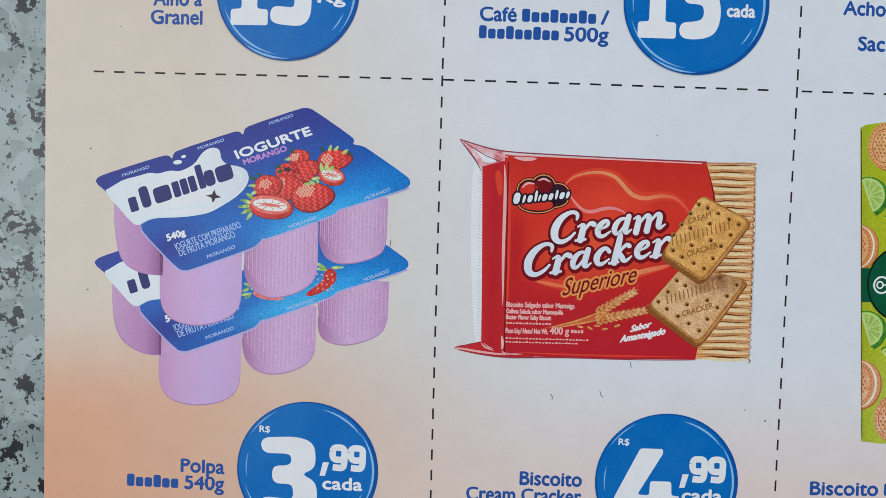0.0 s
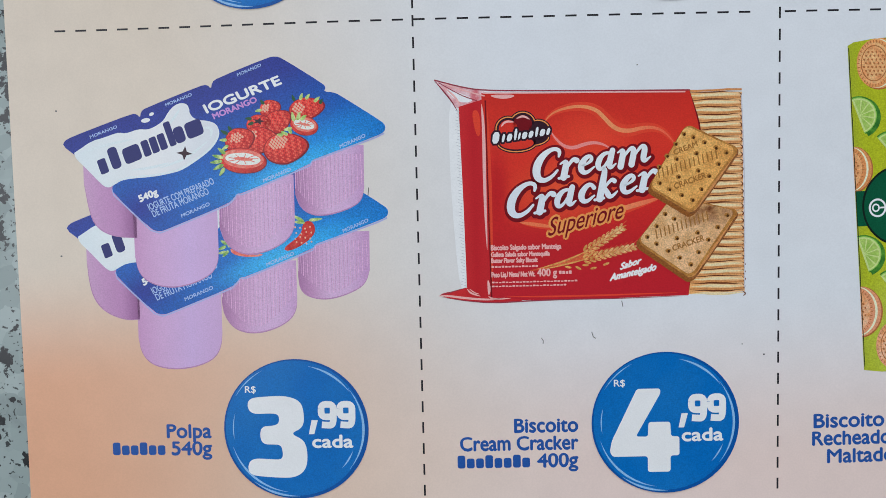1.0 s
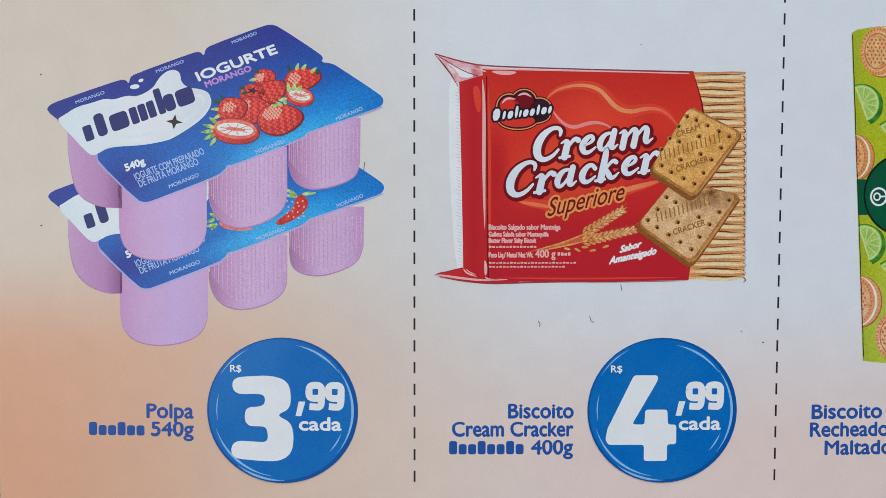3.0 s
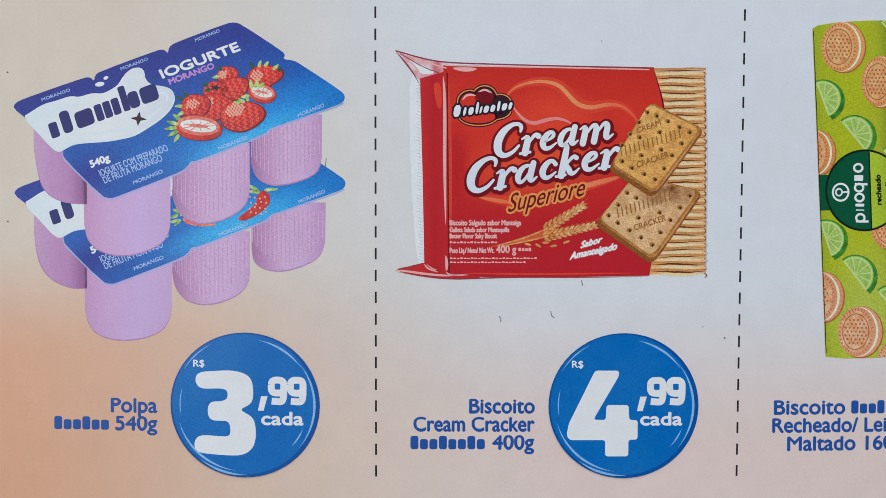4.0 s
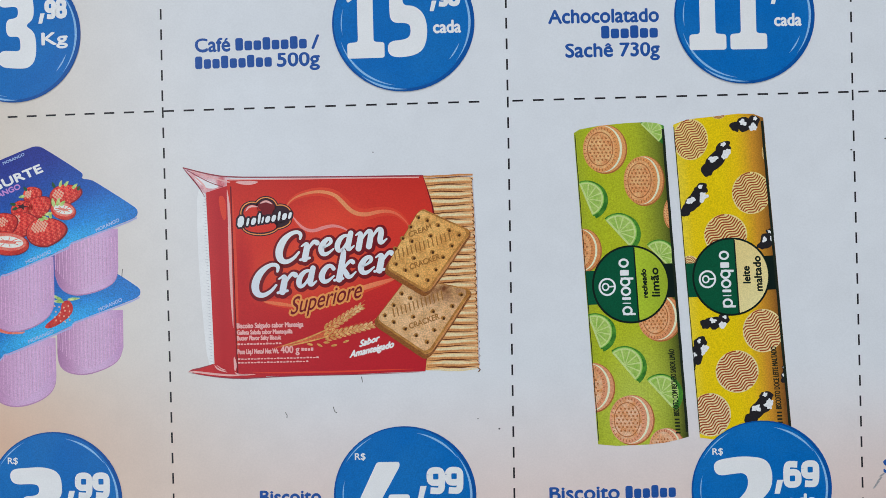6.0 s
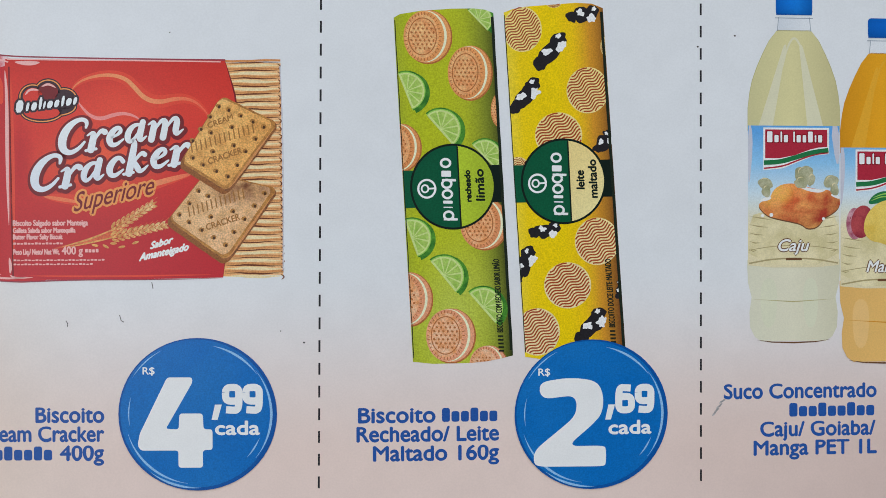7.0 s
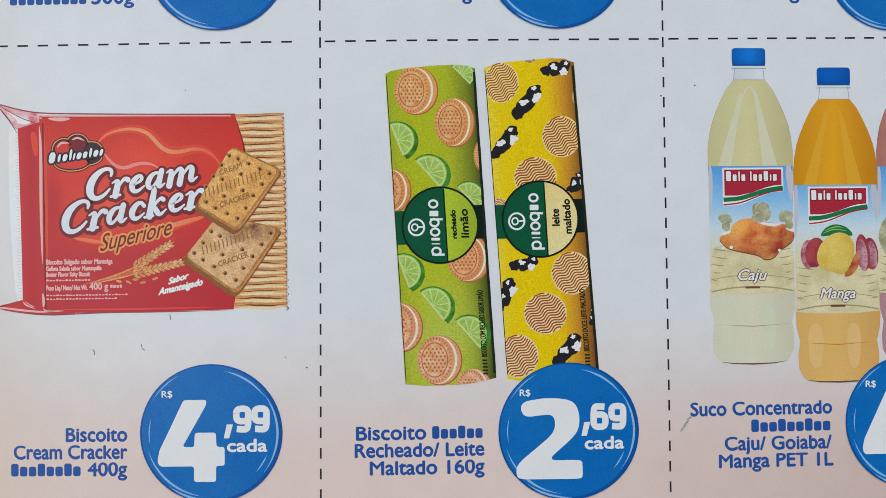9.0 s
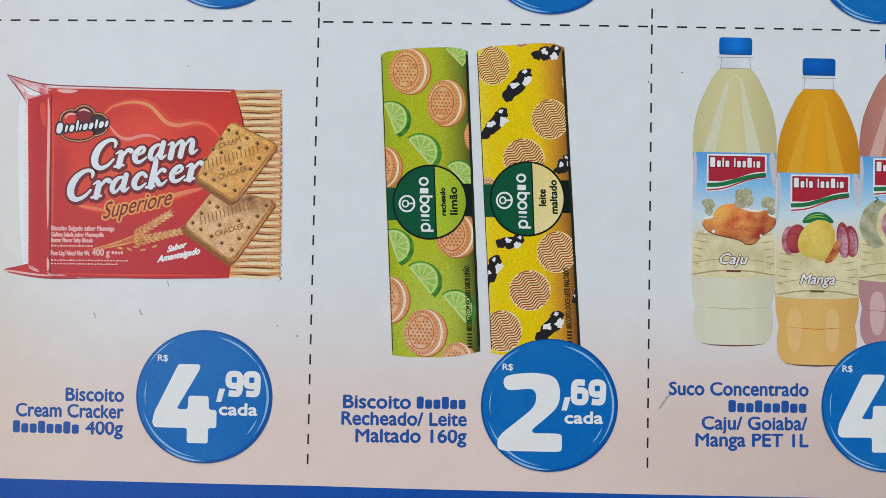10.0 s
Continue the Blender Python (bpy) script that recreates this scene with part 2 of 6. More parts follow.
def lettering(body, shear):
    """Points and triangles of a word in the built-in font: width 1, capitals 1 high."""
    key = (body, shear)
    if key not in LETTERS:
        got = []
        for word in (body, "H"):
            cu = bpy.data.curves.new("lettering", "FONT")
            cu.body, cu.size, cu.shear, cu.resolution_u = word, 1.0, shear, 4
            ob = new("lettering", cu)
            bpy.context.view_layer.update()
            me = bpy.data.meshes.new_from_object(ob.evaluated_get(bpy.context.evaluated_depsgraph_get()))
            me.calc_loop_triangles()
            got.append(([tuple(v.co[:2]) for v in me.vertices], [tuple(t.vertices) for t in me.loop_triangles]))
            bpy.data.objects.remove(ob)
            bpy.data.curves.remove(cu)
            bpy.data.meshes.remove(me)
        (pts, tris), (ref, _) = got
        x0, x1 = min(p[0] for p in pts), max(p[0] for p in pts)
        y0, y1 = min(p[1] for p in ref), max(p[1] for p in ref)
        LETTERS[key] = ([((x - x0) / (x1 - x0), (y - y0) / (y1 - y0)) for x, y in pts], tris)
    return LETTERS[key]


def rect_map(x0, x1, base, cap):
    return lambda s, t: (x0 + (x1 - x0) * s, base + (cap - base) * t)


def smooth(pts, rounds=2, closed=True):
    """Corner cutting."""
    for _ in range(rounds):
        out = []
        n = len(pts)
        for i in range(n if closed else n - 1):
            p, q = pts[i], pts[(i + 1) % n]
            out += [(0.75 * p[0] + 0.25 * q[0], 0.75 * p[1] + 0.25 * q[1]), (0.25 * p[0] + 0.75 * q[0], 0.25 * p[1] + 0.75 * q[1])]
        pts = out if closed else [pts[0], *out, pts[-1]]
    return pts


def rounded(pts, r):
    """The outline with its corners rounded by r."""
    out = []
    n = len(pts)
    for i, p in enumerate(pts):
        p = Vector(p)
        ends = []
        for q in (pts[i - 1], pts[(i + 1) % n]):
            e = Vector(q) - p
            ends.append(p + e.normalized() * min(r, e.length * 0.48))
        for f in (0, 0.25, 0.5, 0.75, 1):
            s = ends[0] * (1 - f) ** 2 + p * 2 * f * (1 - f) + ends[1] * f * f
            out.append((s.x, s.y))
    return out


def oval(x, y, rx, ry, turn=0.0, n=28, a0=0, a1=360, wobble=0.0, seed=0):
    c, s = math.cos(radians(turn)), math.sin(radians(turn))
    out = []
    m = n if a1 - a0 >= 360 else n + 1
    for i in range(m):
        a = radians(a0 + (a1 - a0) * i / n)
        k = 1 + wobble * (noise.noise((math.cos(a) * 1.7 + seed, math.sin(a) * 1.7, seed * 3.1)))
        px, py = rx * k * math.cos(a), ry * k * math.sin(a)
        out.append((x + c * px - s * py, y + s * px + c * py))
    return out


def bar(x0, y0, x1, y1, r=None, turn=0.0):
    """A rounded bar."""
    r = min(x1 - x0, y1 - y0) * 0.3 if r is None else r
    pts = []
    for cx, cy, a in ((x1 - r, y1 - r, 0), (x0 + r, y1 - r, 90), (x0 + r, y0 + r, 180), (x1 - r, y0 + r, 270)):
        pts += [(cx + r * math.cos(radians(a + k * 30)), cy + r * math.sin(radians(a + k * 30))) for k in range(4)]
    return pts


def clip(pts, region):
    """pts cut to a convex region that runs counter-clockwise."""
    for i, a in enumerate(region):
        b = region[(i + 1) % len(region)]
        side = lambda p: (b[0] - a[0]) * (p[1] - a[1]) - (b[1] - a[1]) * (p[0] - a[0])  # noqa: E731
        out = []
        for j, p in enumerate(pts):
            q = pts[(j + 1) % len(pts)]
            sp, sq = side(p), side(q)
            if sp >= 0:
                out.append(p)
            if (sp >= 0) != (sq >= 0):
                f = sp / (sp - sq)
                out.append((p[0] + (q[0] - p[0]) * f, p[1] + (q[1] - p[1]) * f))
        pts = out
        if len(pts) < 3:
            return []
    return pts


# ---- the room assumed round the counter, out of view ----
# The unseen ceiling is kept dark grey to weaken its reflection in the paper.
wall_paint, ceiling_paint = plaster("cream_wall_paint", (0.62, 0.6, 0.56, 1)), plaster("grey_ceiling_paint", (0.24, 0.24, 0.24, 1))
floor_paint, base_paint = plaster("grey_floor", (0.3, 0.29, 0.27, 1)), plaster("white_counter_base", (0.6, 0.6, 0.58, 1))


def structure(ob, label, category):
    return tagged(ob, label, category, kind="structure")


structure(box("floor", (-2.1, -1.6, -0.98), (2.1, 2.1, -0.9), floor_paint), "plain grey kitchen floor under the counter", "floor")
structure(box("ceiling", (-2.1, -1.6, 1.7), (2.1, 2.1, 1.78), ceiling_paint), "unseen ceiling, dark grey to curb its reflection in the paper", "ceiling")
structure(box("wall_south", (-2.1, -1.6, -0.9), (2.1, -1.5, 1.7), wall_paint), "plain cream painted wall closing the room", "wall")
structure(box("wall_west", (-2.1, -1.5, -0.9), (-2.0, 2.0, 1.7), wall_paint), "plain cream painted wall closing the room", "wall")
structure(box("wall_east", (2.0, -1.5, -0.9), (2.1, 2.0, 1.7), wall_paint), "plain cream painted wall closing the room", "wall")
# Unseen wall; the opening is added to let the key light and sky in.
north = new("wall_north")
structure(north, "unseen cream wall with an opening added for the key light", "wall")
for lo, hi in (((-2.1, 2.0, -0.9), (-0.6, 2.1, 1.7)), ((1.1, 2.0, -0.9), (2.1, 2.1, 1.7)), ((-0.6, 2.0, -0.9), (1.1, 2.1, 0.1)), ((-0.6, 2.0, 1.4), (1.1, 2.1, 1.7))):
    box("wall_panel", lo, hi, wall_paint, north)

granite = granite_material()
structure(box("countertop", (-0.75, -0.34, -0.03), (0.95, 0.3, 0.0), granite, bevel=0.003), "polished grey granite countertop with black flecks", "countertop")
structure(box("counter_base", (-0.72, -0.3, -0.9), (0.92, 0.28, -0.031), base_paint), "plain white base that carries the countertop", "counter")

# ---- the leaflet ----
leaflet = tagged(new("supermarket_leaflet"), "glossy printed supermarket offer leaflet lying on grey granite", "leaflet")
LEFT, LEFT_HIGH, RIGHT, LOW, HIGH = -1.092, -1.155, 3.09, -1.95, 4.1


def sheet():
    """The paper itself, with its thickness and arch."""
    bm = bmesh.new()
    xs = [LEFT] + [i / 10 for i in range(math.ceil(LEFT * 10), math.floor(RIGHT * 10) + 1)] + [RIGHT]
    rows = []
    for level in (0.0, SHEET):
        rows.append([[bm.verts.new((x * U, y * U, bend_line(x) * U + level)) for x in ([first] + xs[1:])] for first, y in ((LEFT, LOW), (LEFT_HIGH, HIGH))])
    (b0, b1), (t0, t1) = rows
    for i in range(len(xs) - 1):
        bm.faces.new((t0[i], t0[i + 1], t1[i + 1], t1[i]))
        bm.faces.new((b0[i], b1[i], b1[i + 1], b0[i + 1]))
        bm.faces.new((b0[i], b0[i + 1], t0[i + 1], t0[i]))
        bm.faces.new((t1[i], t1[i + 1], b1[i + 1], b1[i]))
    bm.faces.new((b0[0], t0[0], t1[0], b1[0]))
    bm.faces.new((b0[-1], b1[-1], t1[-1], t0[-1]))
    me = bpy.data.meshes.new("paper")
    bm.to_mesh(me)
    bm.free()
    me.materials.append(paper_material())
    ob = new("paper", me)
    ob.parent = leaflet
    return ob


sheet()

WHITE = ink("ink_white", (226, 232, 240), grain=0.03)
BLUE = ink("ink_badge_blue", (9, 105, 182), blotch=(22, 111, 184), size=160.0)
RIM = ink("ink_rim_blue", (12, 82, 156))
FOOT = ink("ink_footer_blue", (24, 80, 166))
WORD = ink("ink_caption_blue", (38, 84, 158), grain=0.1)
SOOT = ink("ink_black", (38, 36, 40), grain=0.2)
GLINT = ink("ink_badge_glint", (140, 185, 225))

# the blue footer band and the dashed grid
foot = Print()
edge = [(LEFT - 0.005, -1.383), (-0.5, -1.374), (0.0, -1.368), (1.0, -1.368), (2.0, -1.384), (RIGHT - 0.001, -1.397)]
foot.fill([(LEFT + 0.001, LOW + 0.001)] + [(RIGHT - 0.001, LOW + 0.001)] + edge[::-1], FOOT, 1)
foot.make("footer_band", leaflet, "solid blue footer band")


def dashed(a, b, name="dashed_line"):
    p = Print()
    d = Vector((b[0] - a[0], b[1] - a[1]))
    n, step = int(d.length / 0.0585), d.normalized()
    across = Vector((-step.y, step.x)) * 0.0026
    for i in range(n):
        q = Vector(a) + step * (i * 0.0585)
        e = q + step * 0.0305
        p.fill([tuple(q + across), tuple(e + across), tuple(e - across), tuple(q - across)], SOOT, 1)
    p.make(name, leaflet, "black dashed rule between offers", "stuff")


dashed((-0.976, 0.001), (1.0, 0.0))
dashed((1.02, 0.0), (2.98, 0.012))
for x, low in ((0.016, 0.021), (1.007, 0.996), (1.998, 1.999)):
    dashed((x, 0.03), (x + 0.004, 0.9))
    dashed((x, 0.012), (low, -1.36))

# printed price badges
NUMERAL = {
    "3": ((0.02, 0.97), (0.65, 1.0), (0.93, 0.93), (0.97, 0.72), (0.93, 0.6), (0.72, 0.535), (0.96, 0.46), (1.01, 0.3), (0.98, 0.1), (0.8, 0.0),
          (0.5, 0.0), (0.0, 0.03), (0.03, 0.24), (0.4, 0.225), (0.58, 0.22), (0.6, 0.3), (0.57, 0.4), (0.44, 0.405), (0.3, 0.405), (0.23, 0.46),
          (0.23, 0.58), (0.3, 0.63), (0.44, 0.63), (0.55, 0.66), (0.55, 0.76), (0.45, 0.785), (0.05, 0.77)),
    "4": ((0.39, 1.0), (0.73, 1.0), (0.73, 0.94), (0.37, 0.43), (0.545, 0.425), (0.555, 0.6), (0.87, 0.6), (0.88, 0.425), (1.0, 0.425), (1.0, 0.195),
          (0.87, 0.195), (0.87, 0.0), (0.54, 0.0), (0.54, 0.19), (0.03, 0.19), (-0.01, 0.25), (0.02, 0.38)),
    "2": ((0.06, 0.96), (0.5, 1.01), (0.88, 0.97), (0.97, 0.8), (0.95, 0.6), (0.82, 0.48), (0.46, 0.235), (0.98, 0.235), (1.0, 0.19), (1.0, 0.03),
          (0.97, 0.0), (0.03, 0.01), (-0.01, 0.08), (0.01, 0.2), (0.35, 0.42), (0.57, 0.57), (0.6, 0.72), (0.54, 0.8), (0.4, 0.795), (0.1, 0.765)),
    "1": ((0.06, 0.0), (0.96, 0.0), (0.96, 0.19), (0.7, 0.2), (0.7, 1.0), (0.38, 1.0), (0.02, 0.86), (0.08, 0.68), (0.32, 0.76), (0.32, 0.2), (0.06, 0.19)),
    "5": ((0.1, 1.0), (0.9, 1.0), (0.9, 0.78), (0.42, 0.78), (0.42, 0.63), (0.7, 0.63), (0.95, 0.52), (1.02, 0.3), (0.92, 0.08), (0.6, 0.0), (0.05, 0.0),
          (0.03, 0.2), (0.45, 0.21), (0.6, 0.26), (0.6, 0.38), (0.5, 0.42), (0.1, 0.42)),
}


# small price digits as strokes: closed or open, then their corners
FRACTION = {
    "9": ((True, (0.16, 0.9), (0.84, 0.9), (0.84, 0.42), (0.16, 0.42)), (False, (0.84, 0.75), (0.84, 0.3), (0.76, 0.1), (0.5, 0.1), (0.18, 0.12))),
    "6": ((True, (0.16, 0.1), (0.84, 0.1), (0.84, 0.58), (0.16, 0.58)), (False, (0.16, 0.25), (0.16, 0.7), (0.24, 0.9), (0.5, 0.9), (0.8, 0.88))),
    "8": ((True, (0.18, 0.9), (0.82, 0.9), (0.82, 0.52), (0.18, 0.52)), (True, (0.15, 0.52), (0.85, 0.52), (0.85, 0.1), (0.15, 0.1))),
}


def price_badge(x, y, whole, cents, unit, level=30, rx=0.203, ry=0.196):
    disc = Print()
    disc.fill(oval(x, y, rx, ry, n=64), RIM, level)
    disc.fill(oval(x - 0.003, y + 0.002, rx - 0.008, ry - 0.006, n=64), BLUE, level + 1)
    badge = disc.make("price_badge", leaflet, f"round blue price badge reading {whole}{cents}" if cents else "round blue price badge")
    for a0, a1, f, w in ((35, 78, 0.915, 0.006), (-38, 38, 0.93, 0.0065), (118, 150, 0.95, 0.003), (165, 190, 0.87, 0.003), (196, 262, 0.915, 0.006), (232, 272, 0.965, 0.006), (318, 338, 0.84, 0.004)):
        pts = oval(x, y, rx * f, ry * f, n=20, a0=a0, a1=a1)
        Print().stroke(pts, w, GLINT, level + 2, taper=True).make("glint", badge, "pale printed glint line")
    n = len(whole)
    box_w = 0.17 if whole == "3" else 0.19
    x0, y0, h = x - 0.14 if whole == "3" else x - 0.152, y - 0.137, 0.232
    if n == 2:
        x0, box_w, y0 = x - 0.168, 0.118, y - 0.098
    for i, d in enumerate(whole):
        left = x0 + i * box_w * 1.0
        pts = [(left + box_w * px, y0 + h * py) for px, py in NUMERAL[d]]
        pts = rounded(pts, 0.008) if d in "14" else smooth(rounded(pts, 0.03), 1)
        Print().fill(pts, WHITE, level + 3).make("numeral", badge, "heavy white numeral")
    up = 0.04 if n == 2 else 0.0
    cx = x + 0.038 if n == 1 else x + 0.078
    w = 0.13 if n == 1 else 0.085
    h2 = 0.073 if n == 1 else 0.055
    if not cents:
        return badge
    fraction = Print()
    digit = (w - 0.026 * h2 / 0.073) / 2
    q = lambda left, px, py: (left + digit * 0.96 * px, y + 0.003 + up + h2 * py)  # noqa: E731
    fraction.fill([(cx + 0.022 * h2 / 0.073 * px, y + 0.003 + up + h2 * py) for px, py in ((0.3, 0.3), (1.1, 0.3), (0.6, -0.24), (-0.1, -0.24))], WHITE, level + 4)
    for i, d in enumerate(cents[1:]):
        left = cx + w - digit * (2 - i)
        for k, run in enumerate(FRACTION[d]):
            pts = rounded([q(left, *e) for e in run[1:]], 0.013) if run[0] else smooth([q(left, *e) for e in run[1:]], 2, False)
            fraction.stroke(pts + (pts[:1] if run[0] else []), h2 * 0.255, WHITE, level + 4 + 0.3 * k)
    fraction.make("price_fraction", badge)
    Print().text(unit, rect_map(cx + 0.008, cx + (0.12 if n == 1 else 0.085), y - 0.052 + (up * 0.5), y - 0.018 + (up * 0.5)), WHITE, level + 4, 0.0016).make("unit_word", badge)
    if n == 1:
        Print().text("R$", rect_map(x - 0.14, x - 0.11, y + 0.103, y + 0.121), WHITE, level + 4, 0.0005).make("currency_sign", badge)
    return badge


for x, y, whole, cents, unit in ((-0.334, -1.115, "3", ",99", "cada"), (0.687, -1.113, "4", ",99", "cada"), (1.706, -1.124, "2", ",69", "cada"), (2.722, -1.118, "4", ",99", "cada"),
                                 (-0.424, 0.238, "13", ",98", "Kg"), (0.715, 0.231, "15", ",98", "cada"), (1.69, 0.231, "11", ",98", "cada"), (2.69, 0.226, "11", "", "")):
    price_badge(x, y, whole, cents, unit)


def caption(lines):
    """Lines of (x0, x1, baseline, text); a text of None is a row of plain bars."""
    for x0, x1, base, words in lines:
        p = Print()
        if words is None:
            n = max(2, round((x1 - x0) / 0.0265))
            w = (x1 - x0) / n
            for i in range(n):
                tall = 0.036 if i in (0, 3, 6) else 0.0275
                p.fill(bar(x0 + i * w + 0.002, base, x0 + (i + 1) * w - 0.002, base + tall, 0.006), WORD, 3)
            p.make("caption_bar", leaflet, "row of plain blue bars", "stuff")
        else:
            def place(s, t):
                """Tall small letters, as the leaflet's narrow type has them."""
                t = t if t < 0 else t * 1.13 if t < 0.7 else 0.791 + (t - 0.7) * 0.72
                return x0 + (x1 - x0) * s, base + 0.0365 * t

            p.text(words, place, WORD, 3, 0.0016)
            p.make("caption_line", leaflet, "blue printed product caption")


caption([(-0.701, -0.575, -1.139, "Polpa"), (-0.861, -0.706, -1.188, None), (-0.689, -0.575, -1.188, "540g")])
caption([(0.272, 0.446, -1.133, "Biscoito"), (0.122, 0.446, -1.182, "Cream Cracker"), (0.111, 0.315, -1.231, None), (0.334, 0.445, -1.231, "400g")])
caption([(1.099, 1.296, -1.138, "Biscoito"), (1.312, 1.46, -1.138, None), (1.095, 1.461, -1.187, "Recheado/ Leite"), (1.137, 1.461, -1.237, "Maltado 160g")])
caption([(2.062, 2.479, -1.089, "Suco Concentrado"), (2.237, 2.476, -1.139, None), (2.161, 2.476, -1.19, "Caju/ Goiaba/"), (2.143, 2.48, -1.24, "Manga PET 1L")])
caption([(-0.807, -0.669, 0.192, "Alho a"), (-0.813, -0.667, 0.14, "Granel")])
caption([(0.116, 0.216, 0.167, "Café"), (0.23, 0.44, 0.167, None), (0.452, 0.473, 0.167, "/"), (0.112, 0.338, 0.118, None), (0.352, 0.473, 0.118, "500g")])
caption([(1.128, 1.442, 0.217, "Achocolatado"), (1.275, 1.441, 0.171, None), (1.175, 1.442, 0.12, "Sachê 730g")])
caption([(2.132, 2.4, 0.177, None), (2.125, 2.27, 0.125, None), (2.285, 2.405, 0.125, "280g")])

# ---- yogurt offer ----


def plate(origin, us, vs):
    """A picture's own grid: maps its units to columns, counted from origin in hundreds."""
    def where(x, y):
        s, r = (x - origin[0]) / 100, (y - origin[1]) / 100
        terms = (1, s, r, s * r, s * s, s ** 3)
        return sum(a * k for a, k in zip(us, terms)), sum(a * k for a, k in zip(vs, terms))
    return where


yo = plate((50, 20), (-1.005238, 0.154149, -0.000795, 0.000207, 0.000366, -0.000076), (-0.048218, -0.00056, -0.153894, 0.000428, -0.000159, 0.000016))
NAVY = ink("ink_lid_blue", (38, 46, 132), (40, 58, 146), (26, 84, 170), (22, 104, 188), (30, 84, 168), a=yo(330, 60), b=yo(420, 300), grain=0.3,
           halos=((yo(520, 228), 0.40, 0.12, 22, (30, 146, 222)), (yo(500, 250), 0.26, 0.07, 22, (60, 178, 236)), (yo(215, 310), 0.16, 0.10, 22, (38, 58, 148))))
NAVY_LOW = ink("ink_lower_lid_blue", (41, 55, 142), (33, 70, 162), (24, 104, 186), (26, 92, 176), a=yo(330, 212), b=yo(420, 452), grain=0.3,
               halos=((yo(520, 385), 0.40, 0.12, 22, (30, 146, 222)), (yo(470, 400), 0.26, 0.06, 22, (60, 178, 236)), (yo(215, 462), 0.16, 0.10, 22, (38, 58, 148))))
CUP = ink("ink_pink_cup", (200, 150, 192), (208, 168, 208), (206, 174, 218), (202, 166, 208), a=yo(200, 0), b=yo(354, 0), grain=0.07)
CUP_MID = ink("ink_pink_cup_middle", (156, 104, 150), (196, 148, 188), (210, 172, 208), (212, 176, 212), (202, 160, 202), a=yo(354, 0), b=yo(495, 0), grain=0.12)
CUP_FAR = ink("ink_pink_cup_far", (156, 104, 150), (194, 146, 186), (212, 176, 210), (210, 174, 210), (196, 152, 196), a=yo(494, 0), b=yo(624, 0), grain=0.12)
CUP_SIDE = ink("ink_pink_cup_side", (200, 158, 194), (194, 146, 188), (188, 136, 182), (144, 90, 140), a=yo(112, 0), b=yo(206, 0), grain=0.09)
RIB = ink("ink_cup_rib", (202, 154, 194), grain=0.2)
RIB_PALE = ink("ink_cup_rib_pale", (220, 178, 210), grain=0.2)
CUP_RIM = ink("ink_cup_rim", (182, 132, 176), grain=0.2)
CREAM = ink("ink_milk_white", (222, 230, 240), (236, 240, 244), (216, 220, 226), a=yo(120, 0), b=yo(360, 0), grain=0.03)
CREAM_SHADE = ink("ink_milk_shade", (204, 212, 222), grain=0.06)
BRAND_NAVY = ink("ink_brand_navy", (36, 40, 106), grain=0.06)
STAR = ink("ink_dark_star", (52, 28, 40), grain=0.15)
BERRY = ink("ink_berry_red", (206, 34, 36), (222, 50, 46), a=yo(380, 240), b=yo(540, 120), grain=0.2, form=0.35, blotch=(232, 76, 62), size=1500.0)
BERRY_DARK = ink("ink_berry_dark", (128, 16, 30), grain=0.2)
BERRY_CUT = ink("ink_berry_flesh", (240, 222, 206), grain=0.1)
BERRY_PINK = ink("ink_berry_pink", (226, 96, 84), grain=0.15, blotch=(236, 150, 130), size=1600.0)
SEED = ink("ink_berry_seed", (246, 176, 150), grain=0.1)
SEED_MID = ink("ink_berry_grain", (236, 104, 84), grain=0.15)
SEED_DARK = ink("ink_berry_pit", (184, 30, 34), grain=0.1)
LEAF = ink("ink_leaf_green", (104, 160, 62), (168, 200, 104), a=yo(350, 240), b=yo(540, 120), grain=0.25, blotch=(206, 222, 150), size=1500.0)
LEAF_DARK = ink("ink_leaf_dark", (34, 84, 52), grain=0.2)
PALE_EDGE = ink("ink_lid_edge", (170, 176, 220), grain=0.06)
LILAC = ink("ink_lilac", (196, 140, 206), grain=0.05)
PALE = ink("ink_pale_blue", (166, 190, 230), grain=0.05)

LID = ((76, 193), (80, 184), (94, 177), (150, 157), (203, 139), (213, 139), (219, 146), (221, 135), (229, 129), (330, 92), (343, 90), (350, 98), (352, 86), (362, 79),
       (454, 45), (468, 43), (480, 47), (552, 94), (557, 101), (553, 108), (572, 110), (586, 118), (655, 163), (663, 172), (660, 183), (645, 190), (540, 226), (528, 230), (524, 238),
       (400, 287), (390, 287), (386, 294), (374, 305), (268, 346), (248, 353), (232, 348), (166, 282), (163, 270), (168, 262), (158, 267), (146, 264), (100, 212))


def low(x, y):
    return yo(x + 1, y + 152)


def outline(where, pts, rounds=2):
    return smooth([where(*p) for p in pts], rounds)


pack = Print().fill(outline(low, LID, 1), NAVY_LOW, 5).make("yogurt_picture", leaflet, "printed picture of stacked pink strawberry yogurt pots")


